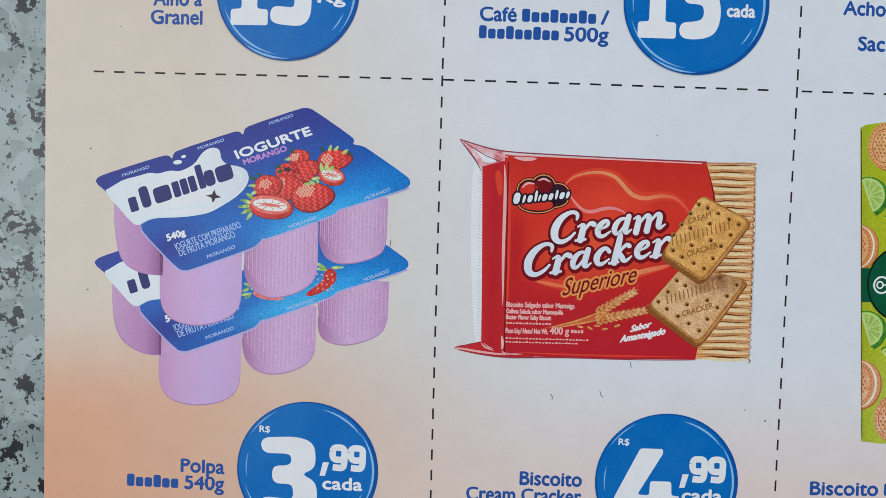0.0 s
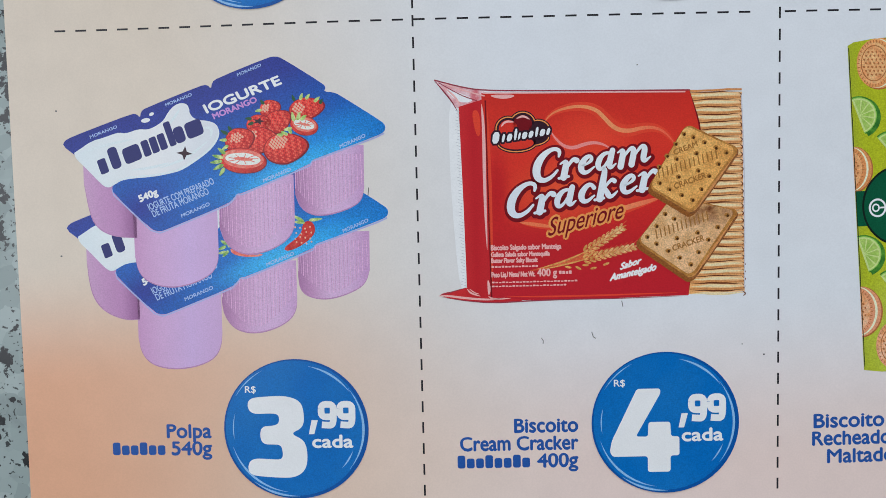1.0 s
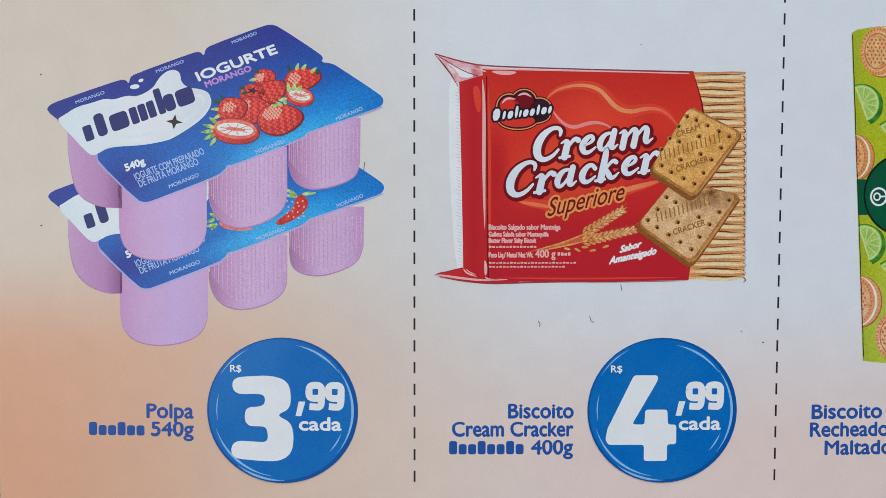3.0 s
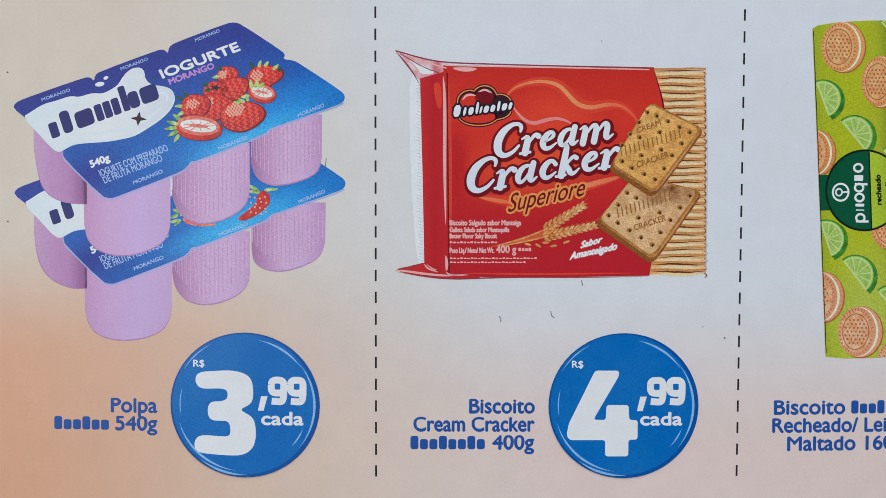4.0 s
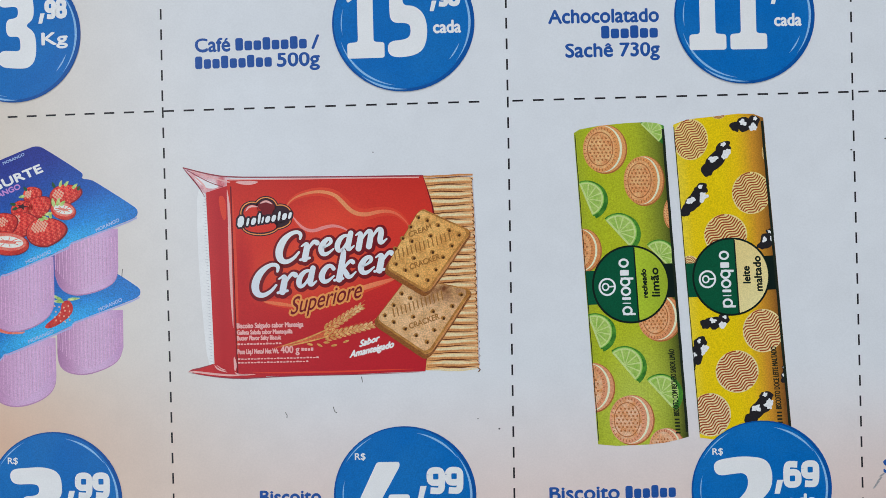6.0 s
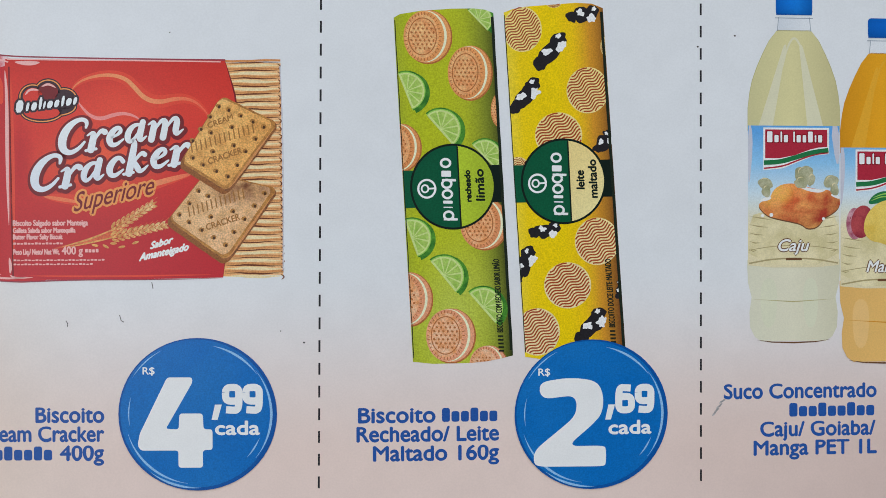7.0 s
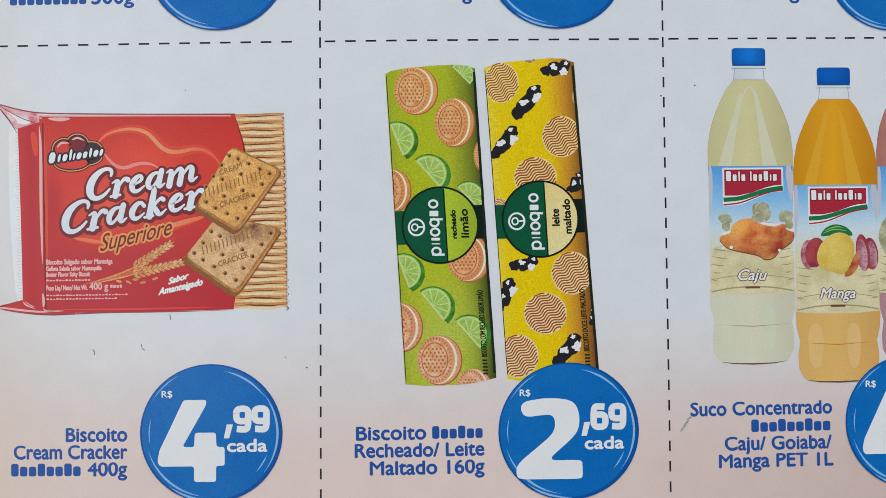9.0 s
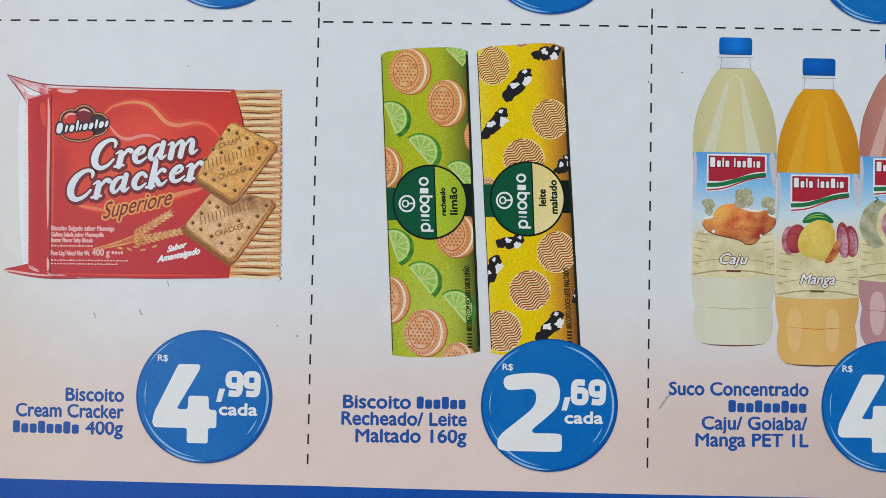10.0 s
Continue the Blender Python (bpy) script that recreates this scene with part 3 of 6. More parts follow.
def pot(left, right, top, foot, mat, level, ribs):
    """One pot; foot: its rounded lower outline from the left to the right side."""
    shape = [yo(left, top)] + [yo(*p) for p in smooth(list(foot), 2, False)] + [yo(right, top)]
    p = Print().fill(shape, mat, level)
    p.stroke([yo(*q) for q in smooth(list(foot), 2, False)], 0.0035, CUP_RIM, level + 0.6, taper=True)
    p.make("pot", pack, "pink yogurt pot")
    if ribs:
        p = Print()
        for i in range(ribs):
            f = (i + 0.5) / ribs
            x = left + (right - left) * f
            k = f * (len(foot) - 1)
            a, b = foot[int(k)], foot[min(len(foot) - 1, int(k) + 1)]
            end = a[1] + (b[1] - a[1]) * (k - int(k)) - 12
            wave = [yo(x + 0.5 * math.sin(i * 2.3 + j), top + 16 + (end - top - 16) * j / 5) for j in range(6)]
            p.stroke(wave, 0.0019, RIB if i % 2 else RIB_PALE, level + 0.8)
        p.make("pot_ribbing", pack, "fine ribs down a pot", "stuff")


# lower tier, then the upper one in front of it
pot(112, 206, 352, ((112, 400), (116, 445), (125, 476), (146, 499), (181, 513), (206, 512)), CUP_SIDE, 3, 0)
pot(497, 628, 360, ((497, 440), (500, 464), (517, 478), (550, 483), (588, 473), (618, 457), (627, 430)), CUP_FAR, 3, 34)
pot(357, 494, 410, ((357, 484), (361, 508), (376, 530), (398, 540), (424, 541), (455, 533), (481, 518), (492, 500), (494, 480)), CUP_MID, 3, 36)
pot(202, 356, 440, ((202, 545), (207, 573), (221, 592), (245, 602), (275, 605), (310, 600), (340, 587), (353, 566), (356, 540)), CUP, 3, 0)
pot(112, 206, 200, ((112, 260), (122, 322), (137, 346), (166, 360), (206, 363)), CUP_SIDE, 8, 0)
pot(496, 622, 205, ((496, 290), (505, 316), (528, 330), (558, 329), (593, 319), (616, 305), (621, 280)), CUP_FAR, 8, 34)
pot(356, 494, 255, ((357, 346), (365, 372), (380, 388), (400, 397), (424, 397), (455, 388), (480, 372), (491, 356), (494, 338)), CUP_MID, 8, 36)
pot(199, 354, 290, ((201, 396), (206, 424), (221, 442), (245, 452), (275, 455), (310, 447), (340, 432), (352, 412), (354, 390)), CUP, 8, 0)


def leaf(p, where, x, y, length, turn, wide, mat, level):
    """A pointed leaf from x, y."""
    c, s = math.cos(radians(turn)), math.sin(radians(turn))
    at = lambda f, w: where(x + length * f * c - w * s, y - length * f * s - w * c)  # noqa: E731
    p.fill(smooth([at(0, -wide * 0.3), at(0.35, -wide * 0.5), at(1, 0), at(0.4, wide * 0.5), at(0, wide * 0.3)], 1), mat, level)


def lid_words(where, mask, level, name):
    p = Print()

    def run(body, a, b, up, mat, bold=0.0):
        p.text(body, lambda s, t: where(a[0] + (b[0] - a[0]) * s + up[0] * t, a[1] + (b[1] - a[1]) * s + up[1] * t), mat, level, bold)

    if mask:
        run("IOGURTE", (341, 141), (478, 92), (-7, -14), WHITE, 0.0016)
        run("MORANGO", (354, 152), (433, 123), (-4, -9), LILAC, 0.001)
        for a, b in (((127, 181), (177, 163)), ((267, 127), (315, 109)), ((399, 77), (442, 60))):
            run("MORANGO", a, b, (-1.5, -5), PALE, 0.0003)
    run("540g", (214, 298), (247, 285), (-4, -11), WHITE, 0.0014)
    run("IOGURTE COM PREPARADO", (231, 314), (351, 268), (-5, -11), PALE, 0.0004)
    run("DE FRUTA MORANGO", (238, 326), (341, 286), (-5, -11), PALE, 0.0004)
    for a, b in (((289, 328), (341, 307)), ((440, 268), (490, 248)), ((580, 210), (626, 191))):
        run("MORANGO", a, b, (-1.5, -6), PALE, 0.0004)
    p.make(name, pack, "white product words on the lid", "stuff")


def milk(where, level, whole):
    splash = ((93, 208), (104, 202), (128, 186), (152, 180), (178, 171), (192, 174), (215, 166), (232, 168), (247, 162), (262, 152), (271, 136), (284, 124), (298, 121), (308, 126), (308, 138),
              (318, 152), (345, 155), (359, 162), (362, 175), (355, 191), (341, 206), (320, 221), (292, 238), (274, 243), (240, 249), (200, 251), (180, 254), (166, 262), (157, 267), (146, 264), (118, 233))
    p = Print()
    shape = outline(where, splash)
    p.fill([(x + 0.002, y - 0.006) for x, y in shape], CREAM_SHADE, level)
    p.fill(shape, CREAM, level + 0.6)
    if whole:
        p.fill(oval(*where(229, 151), 0.013, 0.0062, 8), CREAM, level)
        p.fill(oval(*where(240, 140), 0.007, 0.0045, 20), CREAM, level)
        for pts in (((110, 208), (150, 194), (205, 184)), ((262, 168), (280, 150), (292, 132)), ((330, 166), (350, 168), (346, 186)), ((250, 238), (300, 222), (340, 192)), ((200, 240), (240, 236), (270, 228))):
            p.stroke([where(*q) for q in smooth(list(pts), 2, False)], 0.0075, CREAM_SHADE, level + 1, taper=True)
    p.make("milk_splash", pack, "white milk splash")
    m = Print()

    def base(x):
        return 243 - (x - 165) * 0.37

    marks = ((145, 15, 24), (168, 16, 36)) if not whole else ((145, 15, 26), (167, 17, 38), (191, 31, 28), (226, 13, 28), (241, 13, 28), (256, 13, 28), (273, 12, 43), (285, 18, 28), (306, 30, 28))
    for x, w, tall in marks:
        y = base(x + 8)
        lean = -tall * 0.32
        quad = [where(x, y), where(x + w, y - w * 0.37), where(x + w + lean, y - w * 0.37 - tall), where(x + lean, y - tall)]
        m.fill(smooth(rounded(quad, 0.012 if w > 15 else 0.006), 1), BRAND_NAVY, level + 2)
    if whole:
        star = [where(298 + 15 * r * math.cos(k * math.pi / 4 + 0.1), 212 + 13 * r * math.sin(k * math.pi / 4 + 0.1)) for k, r in zip(range(8), (1, 0.36) * 4)]
        m.fill(star, STAR, level + 2)
    m.make("brand_mark", pack, "navy brand mark on white")


Print().fill(outline(yo, LID, 1), NAVY, 12).stroke([yo(x, y + 2) for x, y in LID[24:38]], 0.004, PALE_EDGE, 11).make("lid", pack, "dark blue printed lid")
Print().stroke([low(x, y + 2) for x, y in LID[24:38]], 0.004, PALE_EDGE, 4.6).make("lid_edge", pack, "pale edge of the lower lid")
milk(yo, 13, True)
milk(low, 5.6, False)
lid_words(yo, True, 15, "lid_text")
lid_words(low, False, 6.5, "lower_lid_text")


def berry(where, x, y, rx, ry, turn, level, glint=None, leaves=()):
    """A whole strawberry, pointed towards turn, with its seeds."""
    p = Print()
    for lx, ly, length, way in leaves:
        leaf(p, where, lx, ly, length, way, 7, LEAF_DARK if (lx + ly) % 3 == 0 else LEAF, level + 3)
    c, s = math.cos(radians(turn)), math.sin(radians(turn))

    def at(f, g):
        return where(x + rx * f * c - ry * g * s, y - rx * f * s - ry * g * c)

    ring = [(math.cos(a) * (1.08 if math.cos(a) > 0 else 0.95), math.sin(a) * (1 - 0.22 * max(0, math.cos(a)))) for a in (k * math.pi / 14 for k in range(28))]
    p.fill([at(f * 1.03, g * 1.03) for f, g in ring], BERRY_DARK, level)
    p.fill([at(f * 0.96 - 0.02, g * 0.96 + 0.03) for f, g in ring], BERRY, level + 0.6)
    n = max(3, int(ry / 4))
    for i in range(-n, n + 1):
        for j in range(-n, n + 1):
            f, g = (i + 0.5 * (j % 2)) / n * 1.0, j / n * 0.95
            if f * f + g * g < 0.8:
                q = at(f, g)
                lit = glint and math.hypot(f - glint[0], g - glint[1]) < 0.42
                p.fill(oval(q[0], q[1], 0.0034 if lit else 0.0023, 0.004 if lit else 0.0028, 30, n=6), SEED if lit else SEED_MID if (i + j) % 2 else SEED_DARK, level + 1.2)
    p.make("berry", pack, "red printed strawberry")


def cut_berry(where, x, y, rx, ry, turn, level, leaves=()):
    """A halved strawberry with its pale heart."""
    p = Print()
    for lx, ly, length, way in leaves:
        leaf(p, where, lx, ly, length, way, 8, LEAF, level + 3)
    for k, (fx, fy, m) in enumerate(((1.04, 1.04, BERRY_DARK), (1.0, 1.0, BERRY), (0.9, 0.76, BERRY_PINK), (0.76, 0.5, BERRY_CUT), (0.42, 0.14, BERRY_PINK))):
        p.fill([where(x + px, y + py - (ry * 0.14 if k > 1 else 0)) for px, py in oval(0, 0, rx * fx, ry * fy, -turn, n=26, wobble=0.05, seed=k + x)], m, level + 0.5 * k)
    for k in range(9):
        a = k * 0.7
        p.stroke([where(x + rx * 0.3 * math.cos(a), y - ry * 0.14 + ry * 0.14 * math.sin(a)), where(x + rx * 0.66 * math.cos(a), y - ry * 0.14 + ry * 0.42 * math.sin(a))], 0.0022, BERRY_PINK, level + 2.6)
    p.make("berry", pack, "halved red strawberry with pale flesh")


berry(yo, 455, 137, 19, 17, 20, 17, (-0.3, 0.3), ((440, 138, 14, 190), (445, 128, 12, 130)))
berry(yo, 520, 138, 32, 20, 10, 17, (-0.4, 0.2), ((500, 124, 14, 110), (510, 122, 15, 70), (520, 121, 14, 50), (535, 126, 16, 40), (545, 130, 12, 60)))
berry(yo, 468, 160, 26, 20, 30, 21)
berry(yo, 434, 164, 23, 18, 10, 21, None, ((422, 154, 14, 170), (425, 160, 13, 200)))
Print().fill([yo(434 + 13 * r * math.cos(k * math.pi / 5), 158 + 7 * r * math.sin(k * math.pi / 5)) for k, r in zip(range(10), (1, 0.4) * 5)], STAR, 24).make("berry_crown", pack, "dark crown of a strawberry")
cut_berry(yo, 516, 168, 25, 17, -15, 24, ((498, 160, 20, 100), (504, 158, 18, 70), (510, 158, 16, 40), (494, 172, 18, 190)))
berry(yo, 434, 192, 34, 24, 0, 24, (-0.5, 0.4))
berry(yo, 398, 192, 27, 23, 20, 27, (-0.1, 0.3), ((378, 180, 18, 150), (376, 190, 16, 180), (378, 200, 16, 210), (384, 174, 12, 120)))
cut_berry(yo, 404, 228, 42, 22, -6, 31, ((368, 222, 24, 165), (366, 228, 26, 185), (368, 234, 24, 205), (370, 240, 20, 235), (372, 215, 20, 140)))
berry(yo, 480, 208, 40, 28, 8, 35, (-0.25, 0.45), ((486, 184, 16, 150), (492, 182, 14, 110), (478, 184, 14, 175)))
# the pieces of the lower lid's fruit that show between the pots
bits = Print()
bits.fill([yo(*p) for p in smooth([(470, 388), (505, 364), (508, 342), (522, 338), (531, 350), (528, 366), (505, 384), (480, 394)], 2)], BERRY, 6)
bits.fill([yo(*p) for p in smooth([(374, 384), (392, 394), (420, 399), (436, 396), (430, 402), (400, 402), (378, 396)], 2)], BERRY_PINK, 6)
for k in range(16):
    bits.fill(oval(*yo(494 + 9 * (k % 4) + 2 * (k // 4 % 2), 350 + 9 * (k // 4) + 1.5 * (k % 3)), 0.0026, 0.003, n=6), SEED, 6.6)
for x, y, n, way in ((510, 340, 30, 150), (512, 342, 26, 175), (520, 338, 28, 5), (368, 382, 18, 200), (370, 378, 16, 150), (372, 390, 18, 225), (368, 392, 18, 190), (374, 384, 14, 100)):
    leaf(bits, yo, x, y, n, way, 7, LEAF, 6.8)
bits.make("lower_lid_fruit", pack, "strawberry and leaves printed on the lower lid", "stuff")

# ---- cream cracker offer ----
ck = plate((740, 80), (0.052225, 0.151026, 0.000625, 0.000211, -0.000069, 0.000033), (-0.144244, 0.001106, -0.151015, -0.000148, 0.000005, 0.000003))
RED = ink("ink_wrapper_red", (200, 46, 38), (216, 56, 42), (208, 46, 40), (190, 36, 42), (188, 34, 46), a=ck(1000, 120), b=ck(1000, 492), grain=0.08,
          halos=((ck(1000, 290), 0.26, 0.13, 10, (232, 84, 52)), (ck(1035, 205), 0.15, 0.10, -10, (228, 70, 48)), (ck(860, 300), 0.05, 0.2, 0, (190, 34, 38))))
RED_SIDE = ink("ink_wrapper_side", (200, 44, 48), (188, 34, 42), (194, 40, 46), a=ck(795, 0), b=ck(842, 0), grain=0.08)
RED_DEEP = ink("ink_deep_red", (116, 18, 28), grain=0.1)
FILM = ink("ink_clear_film", (206, 208, 216), (222, 214, 218), (196, 196, 208), a=(0.07, 0), b=(0.15, 0), grain=0.05)
FILM_PINK = ink("ink_film_pink", (222, 168, 174), (206, 96, 104), a=ck(760, 0), b=ck(840, 0), grain=0.12, blotch=(230, 200, 204), size=900.0)
SWIRL = ink("ink_orange_swirl", (238, 120, 78), (240, 150, 100), (232, 96, 70), a=ck(940, 0), b=ck(1170, 0), grain=0.1)
SWIRL_GLOW = ink("ink_red_orange", (222, 68, 48), grain=0.08)
SWIRL_PALE = ink("ink_swirl_pale", (236, 140, 134), grain=0.1)
BAKED = ink("ink_cracker_tan", (238, 188, 116), (232, 176, 100), (222, 160, 86), a=ck(1150, 200), b=ck(1270, 330), grain=0.3, blotch=(208, 148, 78), size=620.0)
BAKED_PALE = ink("ink_cracker_pale", (230, 186, 134), (232, 188, 142), (220, 168, 118), a=ck(1130, 360), b=ck(1260, 450), grain=0.3, halos=((ck(1240, 338), 0.11, 0.06, -15, (120, 66, 36)), (ck(1205, 346), 0.06, 0.045, -30, (130, 76, 40))), blotch=(208, 160, 108), size=620.0)
BAKED_RIM = ink("ink_cracker_rim", (188, 132, 66), grain=0.3, blotch=(160, 104, 50), size=700.0)
BAKED_EDGE = ink("ink_cracker_edge", (142, 86, 40), grain=0.3)
BAKED_SHADE = ink("ink_cracker_shadow", (150, 96, 56), grain=0.4, blotch=(120, 72, 40), size=1100.0)
HOLE = ink("ink_cracker_hole", (74, 44, 20), grain=0.15)
DIMPLE = ink("ink_cracker_dimple", (170, 116, 56), grain=0.3)
STAMP = ink("ink_cracker_stamp", (156, 106, 52), grain=0.25)
STACK = ink("ink_stack_tan", (232, 168, 104), (238, 190, 136), (232, 182, 130), a=ck(1205, 0), b=ck(1297, 0), grain=0.15)
STACK_PALE = ink("ink_stack_pale", (244, 212, 166), grain=0.12)
STACK_DEEP = ink("ink_stack_deep", (206, 140, 84), grain=0.2)
FILM_EDGE = ink("ink_film_edge", (150, 60, 74), grain=0.2)
FILM_BRIGHT = ink("ink_film_bright", (214, 217, 221), grain=0.04)
FILM_GREY = ink("ink_film_grey", (196, 194, 200), grain=0.2)
GLOSS = ink("ink_gloss_pink", (244, 176, 172), grain=0.08)
STACK_LINE = ink("ink_stack_line", (104, 54, 28), grain=0.2)
WHEAT = ink("ink_wheat", (226, 168, 96), (238, 202, 146), a=ck(1020, 420), b=ck(1090, 370), grain=0.2, blotch=(196, 130, 66), size=1800.0)
STRAW_GLOW = ink("ink_straw_glow", (206, 78, 50), grain=0.2, blotch=(214, 110, 70), size=900.0)
SCRIPT = ink("ink_orange_script", (250, 150, 82), grain=0.08)
WHITE_WARM = ink("ink_warm_white", (244, 214, 212), grain=0.05)
LETTER_WHITE = ink("ink_letter_white", (226, 230, 238), (216, 222, 234), a=ck(0, 230), b=ck(0, 350), grain=0.04)


def path(pts, rounds=2):
    return [ck(*p) for p in smooth(list(pts), rounds, False)]


def patch(pts, rounds=1):
    return [ck(*p) for p in smooth(list(pts), rounds)]


crackers = Print().fill(patch(((1195, 128), (1300, 130), (1299, 487), (1195, 489)), 0), STACK, 3).make("cracker_pack_picture", leaflet, "printed picture of a red cream cracker pack")
lines = Print()
rng = random.Random(4)
for i in range(28):
    y = 129 + i * 13.15
    wave = [(1202 + 8.15 * k, y + 0.8 * math.sin(k * 0.55 + i * 1.3) + rng.uniform(-0.5, 0.5)) for k in range(13)]
    lines.stroke(path([(x, v + 5.2) for x, v in wave], 1), 0.0075, STACK_PALE, 3.5, taper=True)
    lines.stroke(path([(x, v - 3.2) for x, v in wave], 1), 0.0055, STACK_DEEP, 3.5)
    lines.stroke(path(wave, 1), rng.uniform(0.003, 0.0048), STACK_LINE, 4.2, taper=True)
    lines.stroke(path(((1295, y + 2), (1301 + rng.uniform(-1, 1.5), y + 6.5), (1296, y + 11))), 0.0034, STACK_LINE, 4.2, taper=True)
lines.stroke(path(((1299, 135), (1302, 240), (1301, 360), (1299, 480)), 1), 0.003, FILM_GREY, 4.6)
lines.make("stack_edge", crackers, "dark gaps between stacked crackers", "stuff")

film = Print()
film.fill(patch(((752, 93), (770, 99), (800, 107), (836, 114), (850, 119), (842, 132), (800, 140), (793, 146), (782, 128), (766, 110))), FILM_PINK, 4)
film.fill(patch(((768, 107), (800, 118), (826, 132), (800, 136), (784, 124)), 2), FILM_BRIGHT, 4.6)
film.fill(patch(((778, 126), (796, 150), (800, 300), (802, 470), (790, 472), (782, 380), (776, 240)), 1), FILM_BRIGHT, 3.4)
film.fill(patch(((750, 482), (760, 476), (785, 473), (802, 466), (816, 474), (850, 488), (900, 491), (900, 496), (848, 498), (800, 492))), RED_SIDE, 6.4)
for pts, w, m in ((((752, 93), (800, 107), (838, 114), (920, 117), (1060, 121), (1208, 124)), 0.0036, FILM_EDGE), (((752, 93), (766, 110), (782, 130), (793, 150)), 0.004, FILM_EDGE), (((770, 100), (800, 112), (842, 124)), 0.0036, GLOSS),
                  (((766, 104), (790, 124), (798, 140)), 0.005, GLOSS), (((760, 98), (800, 122), (828, 132)), 0.0025, FILM_EDGE), (((840, 119), (920, 121), (1080, 124), (1200, 127)), 0.0035, GLOSS)):
    film.stroke(path(pts), w, m, 7.2, taper=w > 0.0036)
for k in range(56):
    y = 148 + k * 5.7
    film.stroke([ck(789 + 1.5 * math.sin(k * 1.7) + k * 0.07, y), ck(796 + k * 0.07, y + 2.5)], 0.0012, FILM_GREY, 5.6)
for pts, w, m in ((((750, 482), (762, 481), (800, 487), (842, 491), (870, 488)), 0.006, GLOSS), (((752, 481), (770, 476), (800, 468)), 0.003, FILM_EDGE), (((802, 470), (808, 478), (826, 484)), 0.0045, GLOSS), (((806, 470), (816, 478), (824, 480)), 0.003, GLOSS),
                  (((756, 484), (800, 492), (850, 497), (950, 493), (1080, 494), (1198, 492)), 0.0035, FILM_EDGE), (((840, 484), (848, 490), (880, 489)), 0.0045, GLOSS)):
    film.stroke(path(pts), w, m, 8.2, taper=True)
film.make("clear_film_end", crackers, "crimped clear film end of the pack")

side = Print()
side.fill(patch(((795, 142), (838, 130), (844, 492), (802, 468), (799, 300)), 0), RED_SIDE, 5)
side.stroke(path(((836, 138), (839, 180), (838, 300), (840, 400))), 0.009, GLOSS, 8, taper=True)
side.stroke(path(((840, 455), (842, 470), (841, 482))), 0.008, GLOSS, 8, taper=True)
side.stroke(path(((843, 132), (844, 300), (846, 488)), 1), 0.004, RED_DEEP, 7)
side.fill(patch(((818, 148), (832, 150), (834, 190), (828, 198), (822, 180)), 2), SWIRL_GLOW, 6)
side.make("side_fold", crackers, "dark red side fold of the wrapper")

front = Print()
right = smooth([(1207, 124), (1219, 165), (1226, 195), (1224, 290), (1212, 390), (1199, 491)], 2, False)
front.fill([ck(*p) for p in [(836, 119), (900, 121), (1060, 123)] + right + [(1060, 493), (900, 493), (842, 490)]], RED, 6)
front.stroke([ck(*p) for p in right], 0.005, RED_DEEP, 6.6, taper=True)
front.make("red_front", crackers, "glossy red front of the wrapper")

sheen = Print()
sheen.fill(patch(((846, 122), (900, 123), (888, 130), (866, 130)), 2), GLOSS, 7)
for pts, w in ((((846, 150), (848, 300), (847, 470)), 0.01), (((870, 486), (1000, 488), (1180, 486)), 0.005)):
    sheen.stroke(path(pts), w, SWIRL_GLOW, 7, taper=True)
sheen.make("wrapper_sheen", crackers, "lighter gloss line on the wrapper")
swirl = Print()
upper_line = ((946, 178), (955, 163), (975, 152), (1010, 146), (1040, 153), (1056, 170), (1068, 184), (1082, 192), (1100, 194), (1120, 189), (1140, 188), (1158, 194), (1174, 210), (1180, 222))
lower_line = ((958, 190), (966, 202), (980, 217), (998, 222), (1018, 215), (1037, 212), (1055, 217), (1070, 228))
for pts, w, m, lev in ((upper_line, 0.034, SWIRL_GLOW, 8), (upper_line, 0.012, SWIRL, 9), (lower_line, 0.024, SWIRL_GLOW, 8), (lower_line, 0.010, SWIRL_PALE, 9), (((896, 350), (930, 356), (1000, 362), (1080, 336), (1150, 316)), 0.03, SWIRL_GLOW, 8),
                       (((1050, 342), (1100, 328), (1150, 315)), 0.014, SWIRL, 9), (((900, 352), (930, 357), (960, 362)), 0.01, SWIRL, 9)):
    swirl.stroke(path(pts, 3), w, m, lev, taper=True)
swirl.make("cream_swirl", crackers, "orange cream swirl lines")

mark = Print()
for grow, m, lev in ((6, STAR, 9), (4, SCRIPT, 9.4), (2, STAR, 9.8)):
    for x, y, rx, ry in ((883, 184, 19, 18), (909, 176, 19, 18), (936, 188, 18, 15), (898, 208, 32, 14), (922, 200, 30, 12)):
        mark.fill([ck(*p) for p in oval(x, y, rx + grow, ry + grow)], m, lev)
for x, y, rx, ry, m in ((909, 176, 17, 16, RED_DEEP), (936, 188, 16, 13, STAR), (883, 184, 17, 16, RED), (898, 210, 30, 11, RED)):
    mark.fill([ck(*p) for p in oval(x, y, rx, ry)], m, 10.2)
mark.stroke(path(((870, 180), (878, 170), (894, 172))), 0.006, GLOSS, 10.6, taper=True)
mark.stroke(path(((898, 166), (910, 161), (922, 168))), 0.006, GLOSS, 10.6, taper=True)
